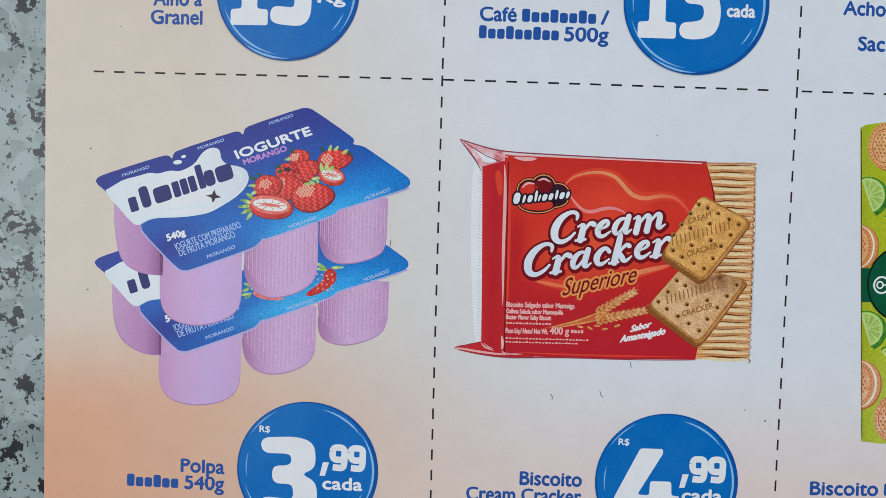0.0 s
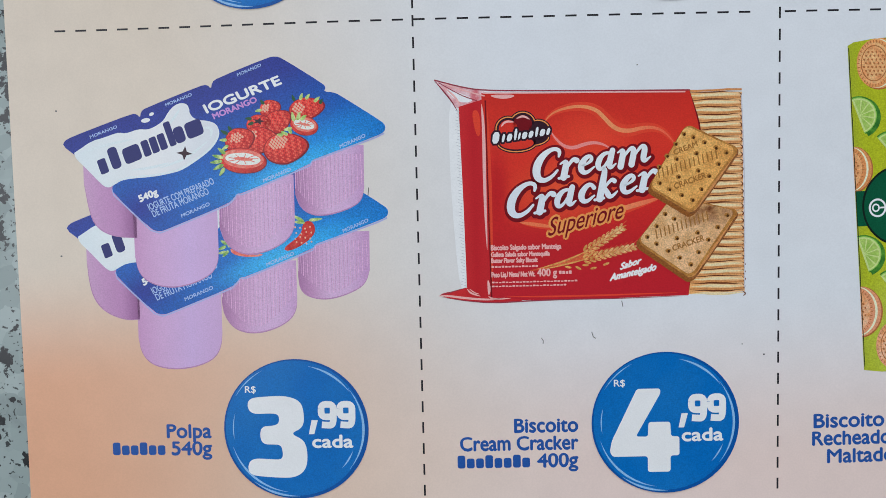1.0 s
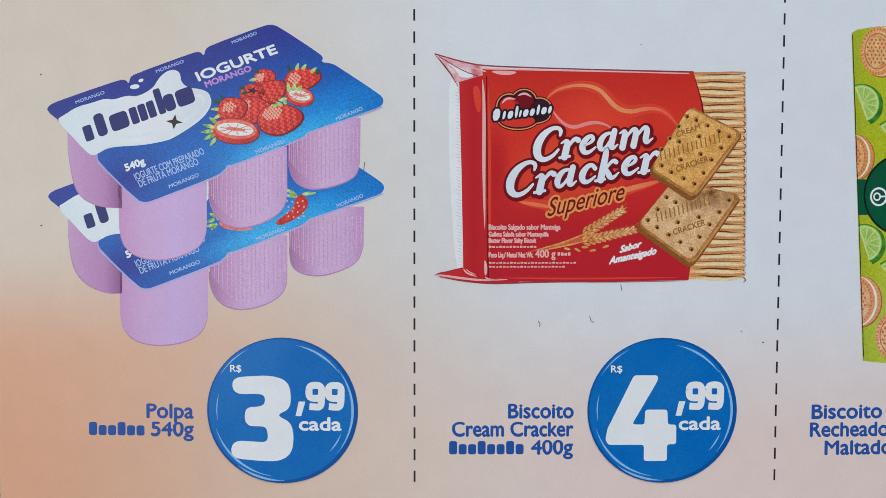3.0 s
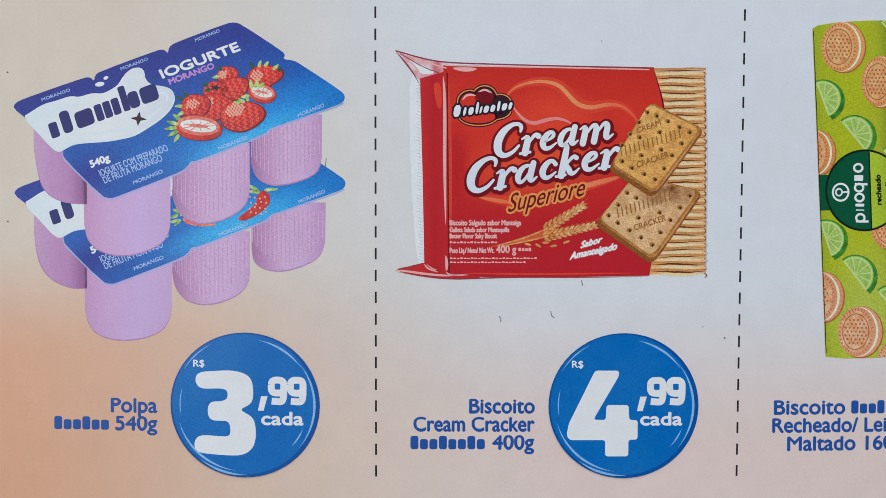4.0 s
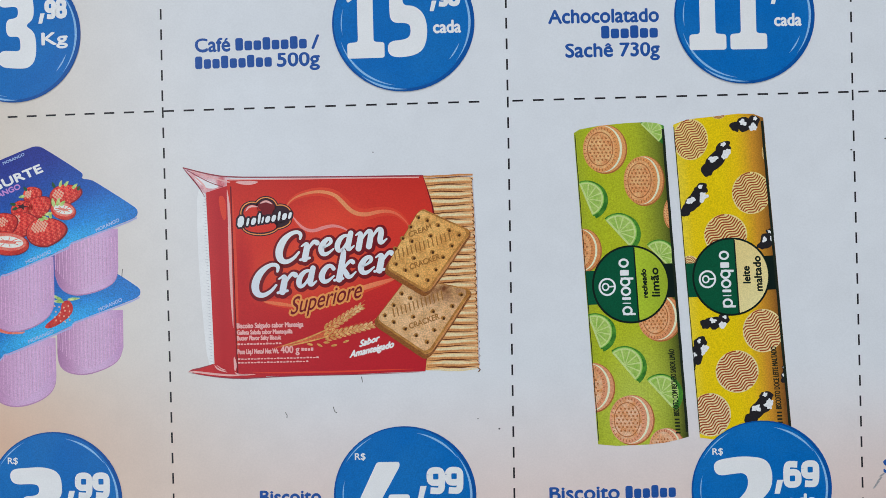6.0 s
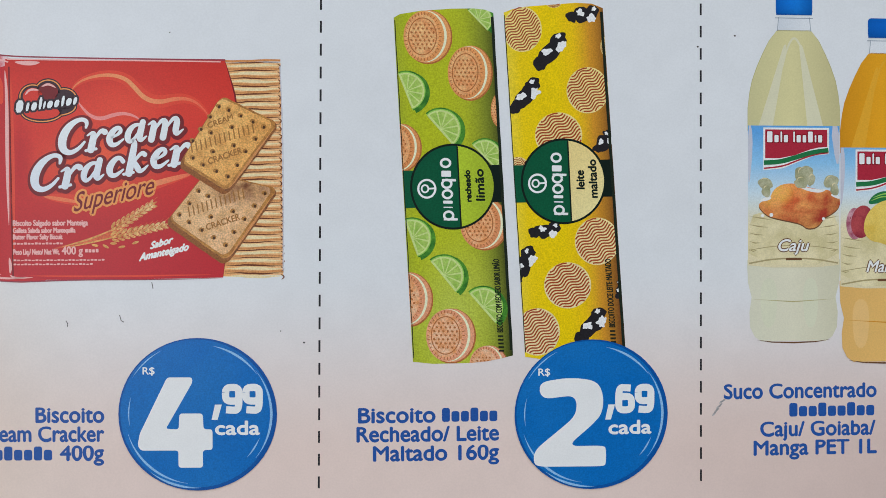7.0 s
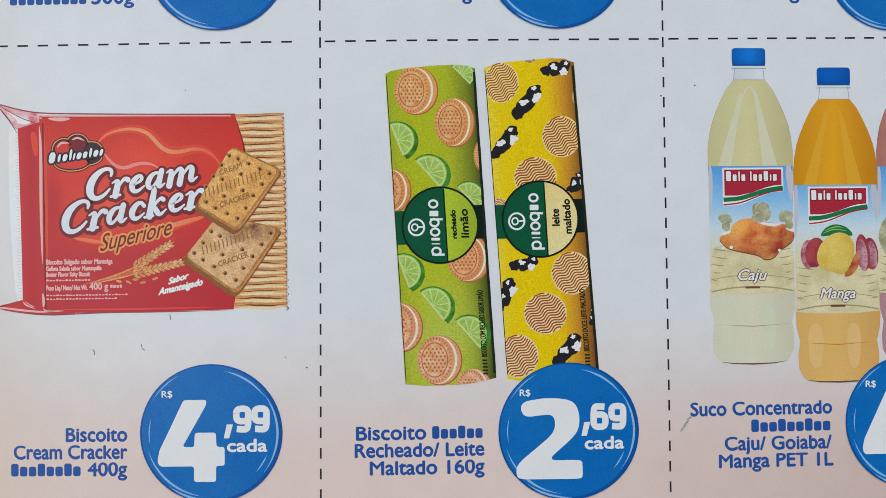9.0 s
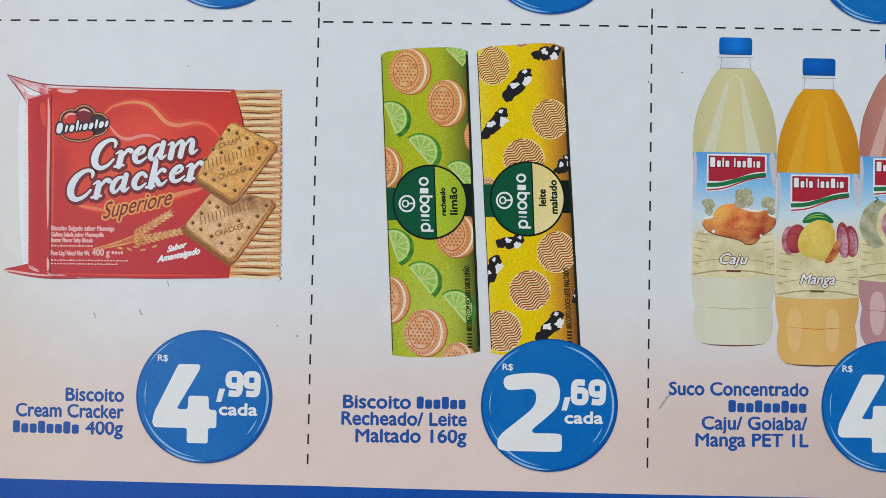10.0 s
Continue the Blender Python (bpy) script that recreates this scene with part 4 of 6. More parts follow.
for grow, m, lev in ((3.4, STAR, 11), (0, LETTER_WHITE, 12)):
    for x, w, tall in ((853, 12, 21), (870, 5, 15), (879, 9, 14), (892, 5, 21), (899, 4, 13), (906, 9, 13), (918, 8, 13), (930, 5, 18), (938, 9, 13), (950, 6, 13)):
        y = 210 - (x - 853) * 0.13
        quad = [(x - grow, y + grow), (x + w + grow, y + grow - 1), (x + w + grow + 3, y - tall - grow), (x - grow + 3, y - tall - grow)]
        mark.fill([ck(*p) for p in smooth(quad, 1)], m, lev)
mark.make("brand_mark", crackers, "dark oval brand mark with white bars")

# heavy script letters: strokes of (x, y, width), the small letters one unit high
SCRIPT_LETTERS = {
    "C": (1.36, ((1.22, 1.22, 0.1), (1.26, 1.45, 0.2), (1.02, 1.66, 0.17), (0.7, 1.64, 0.2), (0.36, 1.36, 0.33), (0.2, 0.86, 0.4), (0.32, 0.32, 0.36), (0.68, 0.06, 0.22), (1.06, 0.2, 0.16), (1.28, 0.5, 0.1))),
    "r": (0.84, ((0.0, 0.8, 0.06), (0.16, 0.9, 0.12), (0.28, 0.86, 0.24), (0.3, 0.6, 0.32), (0.28, 0.06, 0.32)), ((0.06, 0.06, 0.12), (0.52, 0.06, 0.12)), ((0.36, 0.5, 0.1), (0.48, 0.8, 0.14), (0.64, 0.93, 0.2), (0.78, 0.82, 0.27))),
    "e": (0.86, ((0.22, 0.46, 0.07), (0.48, 0.52, 0.09), (0.7, 0.7, 0.18), (0.58, 0.94, 0.15), (0.34, 0.86, 0.24), (0.18, 0.5, 0.32), (0.3, 0.15, 0.26), (0.56, 0.06, 0.17), (0.86, 0.3, 0.07))),
    "a": (1.04, ((0.66, 0.86, 0.13), (0.46, 0.95, 0.14), (0.22, 0.74, 0.25), (0.15, 0.4, 0.29), (0.27, 0.1, 0.2), (0.48, 0.16, 0.12), (0.66, 0.55, 0.1)), ((0.76, 0.98, 0.26), (0.73, 0.55, 0.3), (0.72, 0.2, 0.29), (0.84, 0.06, 0.16), (1.04, 0.24, 0.06))),
    "c": (0.82, ((0.74, 0.7, 0.2), (0.6, 0.93, 0.17), (0.36, 0.88, 0.22), (0.18, 0.5, 0.32), (0.3, 0.15, 0.26), (0.54, 0.06, 0.17), (0.82, 0.3, 0.07))),
    "k": (1.04, ((0.12, 1.6, 0.1), (0.28, 1.62, 0.2), (0.29, 1.2, 0.3), (0.28, 0.06, 0.32)), ((0.06, 0.06, 0.12), (0.46, 0.06, 0.12)), ((0.34, 0.46, 0.1), (0.56, 0.84, 0.13), (0.72, 0.93, 0.18), (0.82, 0.82, 0.22)),
          ((0.42, 0.56, 0.18), (0.58, 0.3, 0.28), (0.7, 0.08, 0.26), (0.86, 0.06, 0.14), (1.04, 0.26, 0.06))),
    "m": (1.72, ((0.0, 0.8, 0.06), (0.14, 0.9, 0.12), (0.25, 0.86, 0.22), (0.27, 0.6, 0.3), (0.26, 0.04, 0.3)), ((0.34, 0.5, 0.1), (0.5, 0.84, 0.13), (0.68, 0.92, 0.2), (0.79, 0.74, 0.28), (0.78, 0.04, 0.3)),
          ((0.86, 0.5, 0.1), (1.02, 0.84, 0.13), (1.2, 0.92, 0.2), (1.31, 0.74, 0.28), (1.29, 0.22, 0.29), (1.4, 0.06, 0.17), (1.64, 0.26, 0.06))),
}


def brush(p, pts, where, mat, level, unit, grow=0.0):
    """A stroke whose width follows its points, with round ends."""
    fine = [pts[0]]
    for a, b, c in zip(pts, pts[1:], list(pts[2:]) + [None]):
        mid = b if c is None else tuple((m + n) / 2 for m, n in zip(b, c))
        start = fine[-1]
        for k in range(1, 7):
            f = k / 6
            fine.append(tuple(start[i] * (1 - f) ** 2 + b[i] * 2 * f * (1 - f) + mid[i] * f * f for i in range(3)))
    sides, n = ([], []), len(fine)
    for i, (u, v, w) in enumerate(fine):
        (ax, ay), (bx, by), (x, y) = where(*fine[max(0, i - 1)][:2]), where(*fine[min(n - 1, i + 1)][:2]), where(u, v)
        d = Vector((bx - ax, by - ay)).normalized() * (w * unit / 2 + grow)
        sides[0].append((x - d.y, y + d.x))
        sides[1].append((x + d.y, y - d.x))
    strip = []
    for i in range(n - 1):
        strip += [(i, i + 1, n + i), (i + 1, n + i + 1, n + i)]
    p.tris(sides[0] + sides[1], strip, mat, level)
    for k, (u, v, w) in enumerate((fine[0], fine[-1])):
        r = w * unit / 2 + grow
        p.fill(oval(*where(u, v), r, r, n=16), mat, level + 0.15 + 0.15 * k)


for body, a, b, tall in (("Cream", (922, 286), (1141, 249), 35), ("Cracker", (874, 349), (1146, 297), 36)):
    total = sum(SCRIPT_LETTERS[c][0] for c in body)
    name = Print()
    for mat, lev, grow, dx, dy in ((RED_DEEP, 13, 0.009, 1, 1.5), (LETTER_WHITE, 15.2, 0.0006, 0, 0)):
        x = 0.0
        for c in body:
            advance, *strokes = SCRIPT_LETTERS[c]
            for k, s in enumerate(strokes):
                def where(u, v, x=x):
                    f = (x + u) / total
                    return ck(a[0] + (b[0] - a[0]) * f + dx + 0.2 * tall * (v - 0.6), a[1] + (b[1] - a[1]) * f + dy - tall * v)
                brush(name, s, where, mat, lev + 0.45 * k, tall * 0.00152, grow)
            x += advance
    name.make("product_word", crackers, "large white slanted product word")


def slanted(p, body, a, b, tall, mat, level, bold, shear=0.28):
    """Lettering that climbs to the right."""
    p.text(body, lambda s, t: ck(a[0] + (b[0] - a[0]) * s, a[1] + (b[1] - a[1]) * s - tall * t), mat, level, bold, shear)


words = Print()
slanted(words, "Superiore", (950, 378), (1086, 348), 31, SCRIPT, 11.5, 0.0062, 0.34)
slanted(words, "Superiore", (950, 378), (1086, 348), 31, RED_DEEP, 13, 0.0004, 0.34)
words.make("variety_mark", crackers, "dark red variety word outlined in orange")
words = Print()
slanted(words, "Sabor", (1078, 442), (1116, 431), 11, WHITE_WARM, 10, 0.0014, 0.34)
slanted(words, "Amanteigado", (1059, 462), (1142, 444), 12, WHITE_WARM, 10, 0.0014, 0.34)
for body, x0, x1, y, tall in (("Biscoito Salgado sabor Manteiga", 847, 973, 401, 9), ("Galleta Salada sabor Mantequilla", 847, 952, 413, 8), ("Butter Flavor Salty Biscuit", 847, 930, 424, 8),
                              ("Peso Liq./ Neto/ Net Wt.", 847, 925, 450, 9), ("400 g", 929, 964, 450, 13)):
    words.text(body, lambda s, t: ck(x0 + (x1 - x0) * s, y - tall * t), GLOSS, 10, 0.0009)
for x0, x1, y, tall in ((847, 932, 433, 3.5), (847, 1002, 461, 3), (847, 982, 468, 3), (968, 992, 447, 6)):
    n = int((x1 - x0) / 6)
    for i in range(n):
        w = (x1 - x0) / n
        words.fill([ck(*p) for p in bar(x0 + i * w, y - tall + (i * 7 % 3) * 0.5, x0 + i * w + w * 0.78, y, 0.8)], GLOSS, 10)
words.make("wrapper_text", crackers, "small white words on the wrapper", "stuff")

straw = Print()
straw.fill(patch(((905, 442), (960, 428), (1010, 410), (1040, 398), (1030, 416), (990, 430), (940, 438)), 2), STRAW_GLOW, 9)
for pts in (((930, 437), (980, 424), (1020, 406)), ((940, 438), (990, 428), (1022, 420)), ((1080, 369), (1090, 362)), ((1098, 403), (1112, 398))):
    straw.stroke(path(pts), 0.0042, WHEAT, 9.6, taper=True)
for x, y, turn in ((1003, 437, 30), (1030, 438, -10), (1053, 431, -20), (985, 435, 10), (1016, 432, 0)):
    straw.fill([ck(*p) for p in oval(x, y, 6, 2.2, turn, n=10)], WHEAT, 10)
straw.make("wheat_straw", crackers, "golden straw and loose grain", "stuff")
for (ax, ay), (bx, by), n in (((1018, 407), (1082, 367), 9), ((1018, 421), (1101, 402), 10)):
    wheat = Print()
    way = math.degrees(math.atan2(by - ay, bx - ax))
    for i in range(n):
        f = i / (n - 1)
        x, y = ax + (bx - ax) * f, ay + (by - ay) * f
        for sgn in (-1, 0, 1):
            wheat.fill([ck(*p) for p in oval(x + 2 * sgn, y + sgn * 6 * (1 - 0.5 * f), 6.6, 2.5, way + sgn * 28, n=10)], WHEAT, 10 + 0.3 * (sgn + 1))
            wheat.stroke([ck(x + 2, y + sgn * 7), ck(x + 9, y + sgn * 8 - 5)], 0.0015, STRAW_GLOW, 11)
    wheat.make("wheat_ear", crackers, "golden wheat ear", "stuff")


def cracker(corners, level, face, holes, words, marks):
    """A square cracker with rounded corners, docked holes and stamped words."""
    mx, my = sum(p[0] for p in corners) / 4, sum(p[1] for p in corners) / 4
    ring = []
    for i, p in enumerate(corners):
        q = corners[(i + 1) % 4]
        for k in range(12):
            f = 0.06 + 0.88 * k / 11
            g = 1 + 0.006 * math.sin(i * 5 + f * 47)
            x, y = p[0] + (q[0] - p[0]) * f, p[1] + (q[1] - p[1]) * f
            ring.append((mx + (x - mx) * g, my + (y - my) * g))
    ring = smooth(ring, 2)
    grown = lambda k, dx=0, dy=0: [ck(mx + (x - mx) * k + dx, my + (y - my) * k + dy) for x, y in ring]  # noqa: E731
    p = Print()
    p.fill(grown(1.03, -3, 6), BAKED_EDGE, level)
    p.fill(grown(1.0, 2, 3), BAKED_SHADE, level + 0.5)
    p.fill(grown(1.0), BAKED_RIM, level + 1)
    p.fill(grown(0.94, -2, -2), face, level + 1.5)
    n = len(ring)
    p.stroke(grown(0.985)[n // 4:n // 2], 0.006, STACK_DEEP, level + 1.8, taper=True)
    p.make("cracker", crackers, "golden square cracker with holes")
    d = Print()
    for i, (x, y) in enumerate(holes):
        d.fill([ck(*q) for q in oval(x - 1, y - 1.2, 4.6, 4, n=12, wobble=0.3, seed=i)], DIMPLE, level + 2.4)
        d.fill([ck(*q) for q in oval(x, y, 2.3, 2.8, n=10, wobble=0.25, seed=i + 9)], HOLE, level + 2.8)
    for body, (ax, ay), (bx, by), tall in words:
        d.text(body, lambda s, t: ck(ax + (bx - ax) * s - 2 * t, ay + (by - ay) * s - tall * t), STAMP, level + 3, 0.0006)
    for (ax, ay), (bx, by), n, tall in marks:
        for i in range(n):
            x, y = ax + (bx - ax) * i / (n - 1), ay + (by - ay) * i / (n - 1)
            d.stroke([ck(x, y), ck(x - 2.5, y - tall)], 0.0034, STAMP, level + 3)
    d.make("cracker_stamp", crackers, "pressed holes and lettering", "stuff")


cracker([(1174, 312), (1293, 341), (1206, 464), (1108, 393)], 16, BAKED_PALE,
        ((1161, 345), (1145, 366), (1128, 385), (1177, 354), (1144, 398), (1165, 411), (1185, 424), (1205, 437), (1219, 415), (1237, 393), (1254, 371), (1181, 389), (1218, 380), (1271, 350)),
        (("CRACKER", (1173, 411), (1229, 393), 10),), (((1145, 388), (1236, 358), 13, 17),))
cracker([(1201, 184), (1295, 231), (1209, 346), (1131, 296)], 22, BAKED,
        ((1197, 203), (1213, 209), (1182, 220), (1233, 219), (1253, 229), (1166, 241), (1218, 238), (1271, 238), (1152, 260), (1183, 247), (1257, 258), (1240, 279), (1221, 269), (1152, 289), (1169, 301), (1191, 312), (1210, 321),
         (1226, 302), (1186, 279)),
        (("CREAM", (1178, 239), (1220, 224), 9), ("CRACKER", (1178, 300), (1234, 281), 10)), (((1151, 280), (1254, 248), 14, 17),))

# ---- biscuit roll offer ----
rl = plate((640, 60), (1.169241, 0.156935, -0.00184, -0.00013, 0.000378, 0.000023), (-0.037394, -0.000153, -0.157085, -0.000512, 0.000066, -0.000008))
GREEN = ink("ink_lime_wrapper", (160, 170, 46), (172, 182, 36), (178, 186, 36), (178, 186, 38), (172, 180, 42), (132, 142, 44), (48, 54, 30), a=rl(664, 372), b=rl(840, 362), grain=0.2,
            halos=((rl(760, 590), 0.16, 0.26, -4, (182, 194, 78)),))
YELLOW = ink("ink_yellow_wrapper", (255, 208, 64), (255, 200, 20), (255, 200, 10), (255, 200, 10), (250, 192, 20), (206, 144, 44), (124, 76, 38), a=rl(846, 362), b=rl(1020, 352), grain=0.16)
DARK_EDGE = ink("ink_wrapper_edge", (32, 40, 30), grain=0.3)
BOTTLE_GREEN = ink("ink_bottle_green", (12, 84, 56), grain=0.14)
BLACK_GREEN = ink("ink_black_green", (16, 30, 26), grain=0.15)
BISCUIT = ink("ink_biscuit", (238, 186, 128), (232, 172, 118), (240, 190, 156), a=rl(700, 120), b=rl(740, 640), grain=0.22, blotch=(222, 150, 96), size=900.0)
BISCUIT_RIM = ink("ink_biscuit_rim", (226, 156, 96), (214, 138, 84), (226, 158, 124), a=rl(700, 120), b=rl(740, 640), grain=0.2)
BISCUIT_MARK = ink("ink_biscuit_pattern", (176, 104, 58), grain=0.25)
FILLING = ink("ink_filling", (248, 232, 196), grain=0.1)
LIME = ink("ink_lime_flesh", (172, 200, 102), grain=0.2, blotch=(146, 184, 78), size=1300.0)
LIME_PALE = ink("ink_lime_pith", (198, 216, 138), grain=0.12)
LIME_SKIN = ink("ink_lime_skin", (50, 112, 42), grain=0.2, blotch=(86, 150, 52), size=900.0)
LIME_RIM = ink("ink_lime_rim", (150, 200, 90), grain=0.15)
WAVE_TAN = ink("ink_wave_tan", (255, 212, 136), (255, 214, 164), a=rl(900, 110), b=rl(940, 620), grain=0.15)
WAVE_RED = ink("ink_wave_brown", (162, 70, 36), grain=0.2)
STRAW = ink("ink_pale_straw", (230, 208, 140), (238, 218, 156), a=rl(945, 330), b=rl(1000, 400), grain=0.1)
OLIVE = ink("ink_logo_lime", (176, 198, 52), (152, 172, 46), a=rl(765, 372), b=rl(822, 372), grain=0.15)
SPOT_WHITE = ink("ink_patch_white", (226, 226, 226), grain=0.1)


def lean(left, right, y, f):
    """A place across a roll: f from its left to its right side at the height y."""
    a = left[0] + (left[1] - left[0]) * (y - 90) / 560
    b = right[0] + (right[1] - right[0]) * (y - 90) / 560
    return a + (b - a) * f


def biscuit_disc(p, region, x, y, rx, ry, level):
    """A sandwich biscuit that turns its face a little to one side."""
    def put(shape, m, up):
        p.fill(clip([rl(*q) for q in shape][::-1], region), m, level + up)

    put(oval(x + 2, y + 1, rx * 1.04, ry * 1.03, n=32), BISCUIT_MARK, 0)
    put(oval(x + 1, y, rx, ry, n=32), BISCUIT_RIM, 0.5)
    put(oval(x - rx * 0.08, y, rx * 0.93, ry * 0.98, n=32), FILLING, 1)
    put(oval(x - rx * 0.14, y, rx * 0.88, ry * 0.97, n=32), BISCUIT_RIM, 1.5)
    put(oval(x - rx * 0.22, y, rx * 0.72, ry * 0.84, n=32), BISCUIT, 2)
    for k in range(34):
        a = k * 2 * math.pi / 34
        c, s = math.cos(a), math.sin(a)
        run = [rl(x - rx * 0.18 + rx * f * c, y + ry * g * s) for f, g in ((0.7, 0.82), (0.8, 0.93))]
        if inside(run[0], region) and inside(run[1], region):
            p.stroke(run, 0.0022, BISCUIT_MARK, level + 2.6)
    ring = [q for q in (rl(*q) for q in oval(x - rx * 0.2, y, rx * 0.6, ry * 0.7, n=40)) if inside(q, region)]
    if len(ring) > 34:
        p.stroke(ring + ring[:1], 0.0026, BISCUIT_MARK, level + 2.6)
    for i in range(-4, 5):
        for j in range(-4, 5):
            cx, cy = x - rx * 0.2 + (i + 0.5 * (j % 2)) * rx * 0.19, y + j * ry * 0.15
            if math.hypot((cx - x + rx * 0.2) / rx, (cy - y) / ry) < 0.56:
                put(oval(cx, cy, rx * 0.062, ry * 0.038, 35 + 60 * ((i + j) % 2), n=7), BISCUIT_MARK, 3)


def lime_half(p, region, x, y, r, turn, level):
    """Half a slice of lime; its round side faces turn."""
    def put(k, a0, a1, m, up, dx=0.0, dy=0.0, n=18):
        c, s = math.cos(radians(turn)), math.sin(radians(turn))
        pts = [(r * k * math.cos(radians(a0 + (a1 - a0) * i / n)), r * k * math.sin(radians(a0 + (a1 - a0) * i / n)) * 0.98) for i in range(n + 1)]
        p.fill(clip([rl(x + dx + px * c - py * s, y + dy - px * s - py * c) for px, py in pts], region), m, level + up)

    put(1.05, -90, 90, LIME_SKIN, 0, 4, 3)
    put(1.02, -90, 90, LIME_SKIN, 0.5)
    put(0.95, -92, 92, LIME_RIM, 1)
    put(0.9, -92, 92, LIME_PALE, 1.5)
    c, s = math.cos(radians(turn)), math.sin(radians(turn))
    for k in range(6):
        a0 = -88 + k * 29.4
        wedge = [(0.06 * r, 0.0)] + [(r * 0.82 * math.cos(radians(a0 + 2 + 25 * i / 5)), r * 0.82 * math.sin(radians(a0 + 2 + 25 * i / 5))) for i in range(6)]
        mx, my = sum(q[0] for q in wedge) / 7, sum(q[1] for q in wedge) / 7
        pts = [(mx + (px - mx) * 0.93, my + (py - my) * 0.93) for px, py in wedge]
        p.fill(clip([rl(x + px * c - py * s, y - px * s - py * c) for px, py in pts], region), LIME, level + 2)


def wave_disc(region, x, y, rx, ry, level, parent):
    """A round biscuit with wavy brown lines that climb to the right."""
    body = Print().fill(clip([rl(*q) for q in oval(x, y, rx, ry, n=36)][::-1], region), WAVE_TAN, level)
    if not body.verts:
        return
    body.make("wavy_biscuit", parent, "round biscuit with wavy brown lines")
    p = Print()
    for i in range(-7, 8):
        off = i * 0.132
        pts = []
        for k in range(33):
            f = -1 + 2 * k / 32
            g = off + 0.075 * math.sin(f * 8.2 + 0.6)
            a, b = f * 0.86 - g * 0.5, f * 0.5 + g * 0.86
            q = rl(x + rx * a, y - ry * b)
            if a * a + b * b < 0.95 and inside(q, region):
                pts.append(q)
        if len(pts) > 2:
            p.stroke(pts, rx * 0.00155 * 0.064, WAVE_RED, level + 1)
    if p.verts:
        p.make("biscuit_grain", parent, "wavy brown lines", "stuff")


def inside(p, region):
    return all((b[0] - a[0]) * (p[1] - a[1]) - (b[1] - a[1]) * (p[0] - a[0]) >= 0 for a, b in zip(region, region[1:] + region[:1]))


def dark_patch(p, region, x, y, long, wide, turn, seed, level):
    """A plain black and white blot."""
    c, s = math.cos(radians(turn)), math.sin(radians(turn))

    def put(f, g, a, b, way, m, up, wob=0.35):
        cx, cy = x + long * f * c - wide * g * s, y - long * f * s - wide * g * c
        shape = oval(cx, cy, long * a, wide * b, -(turn + way), n=22, wobble=wob, seed=seed + f * 3 + g)
        p.fill(clip([rl(*q) for q in shape][::-1], region), m, level + up)

    put(0.0, 0.0, 0.72, 0.95, 0, SOOT, 0)
    put(-0.72, 0.1, 0.3, 0.75, 40, SOOT, 0.4)
    put(0.6, 0.2, 0.36, 0.8, -20, SOOT, 0.8)
    put(0.42, -0.6, 0.26, 0.5, 10, SPOT_WHITE, 1.2, 0.7)
    put(-0.15, 0.35, 0.22, 0.38, -30, SPOT_WHITE, 1.4, 0.7)
    put(0.68, 0.5, 0.12, 0.26, 0, SPOT_WHITE, 1.6, 0.7)


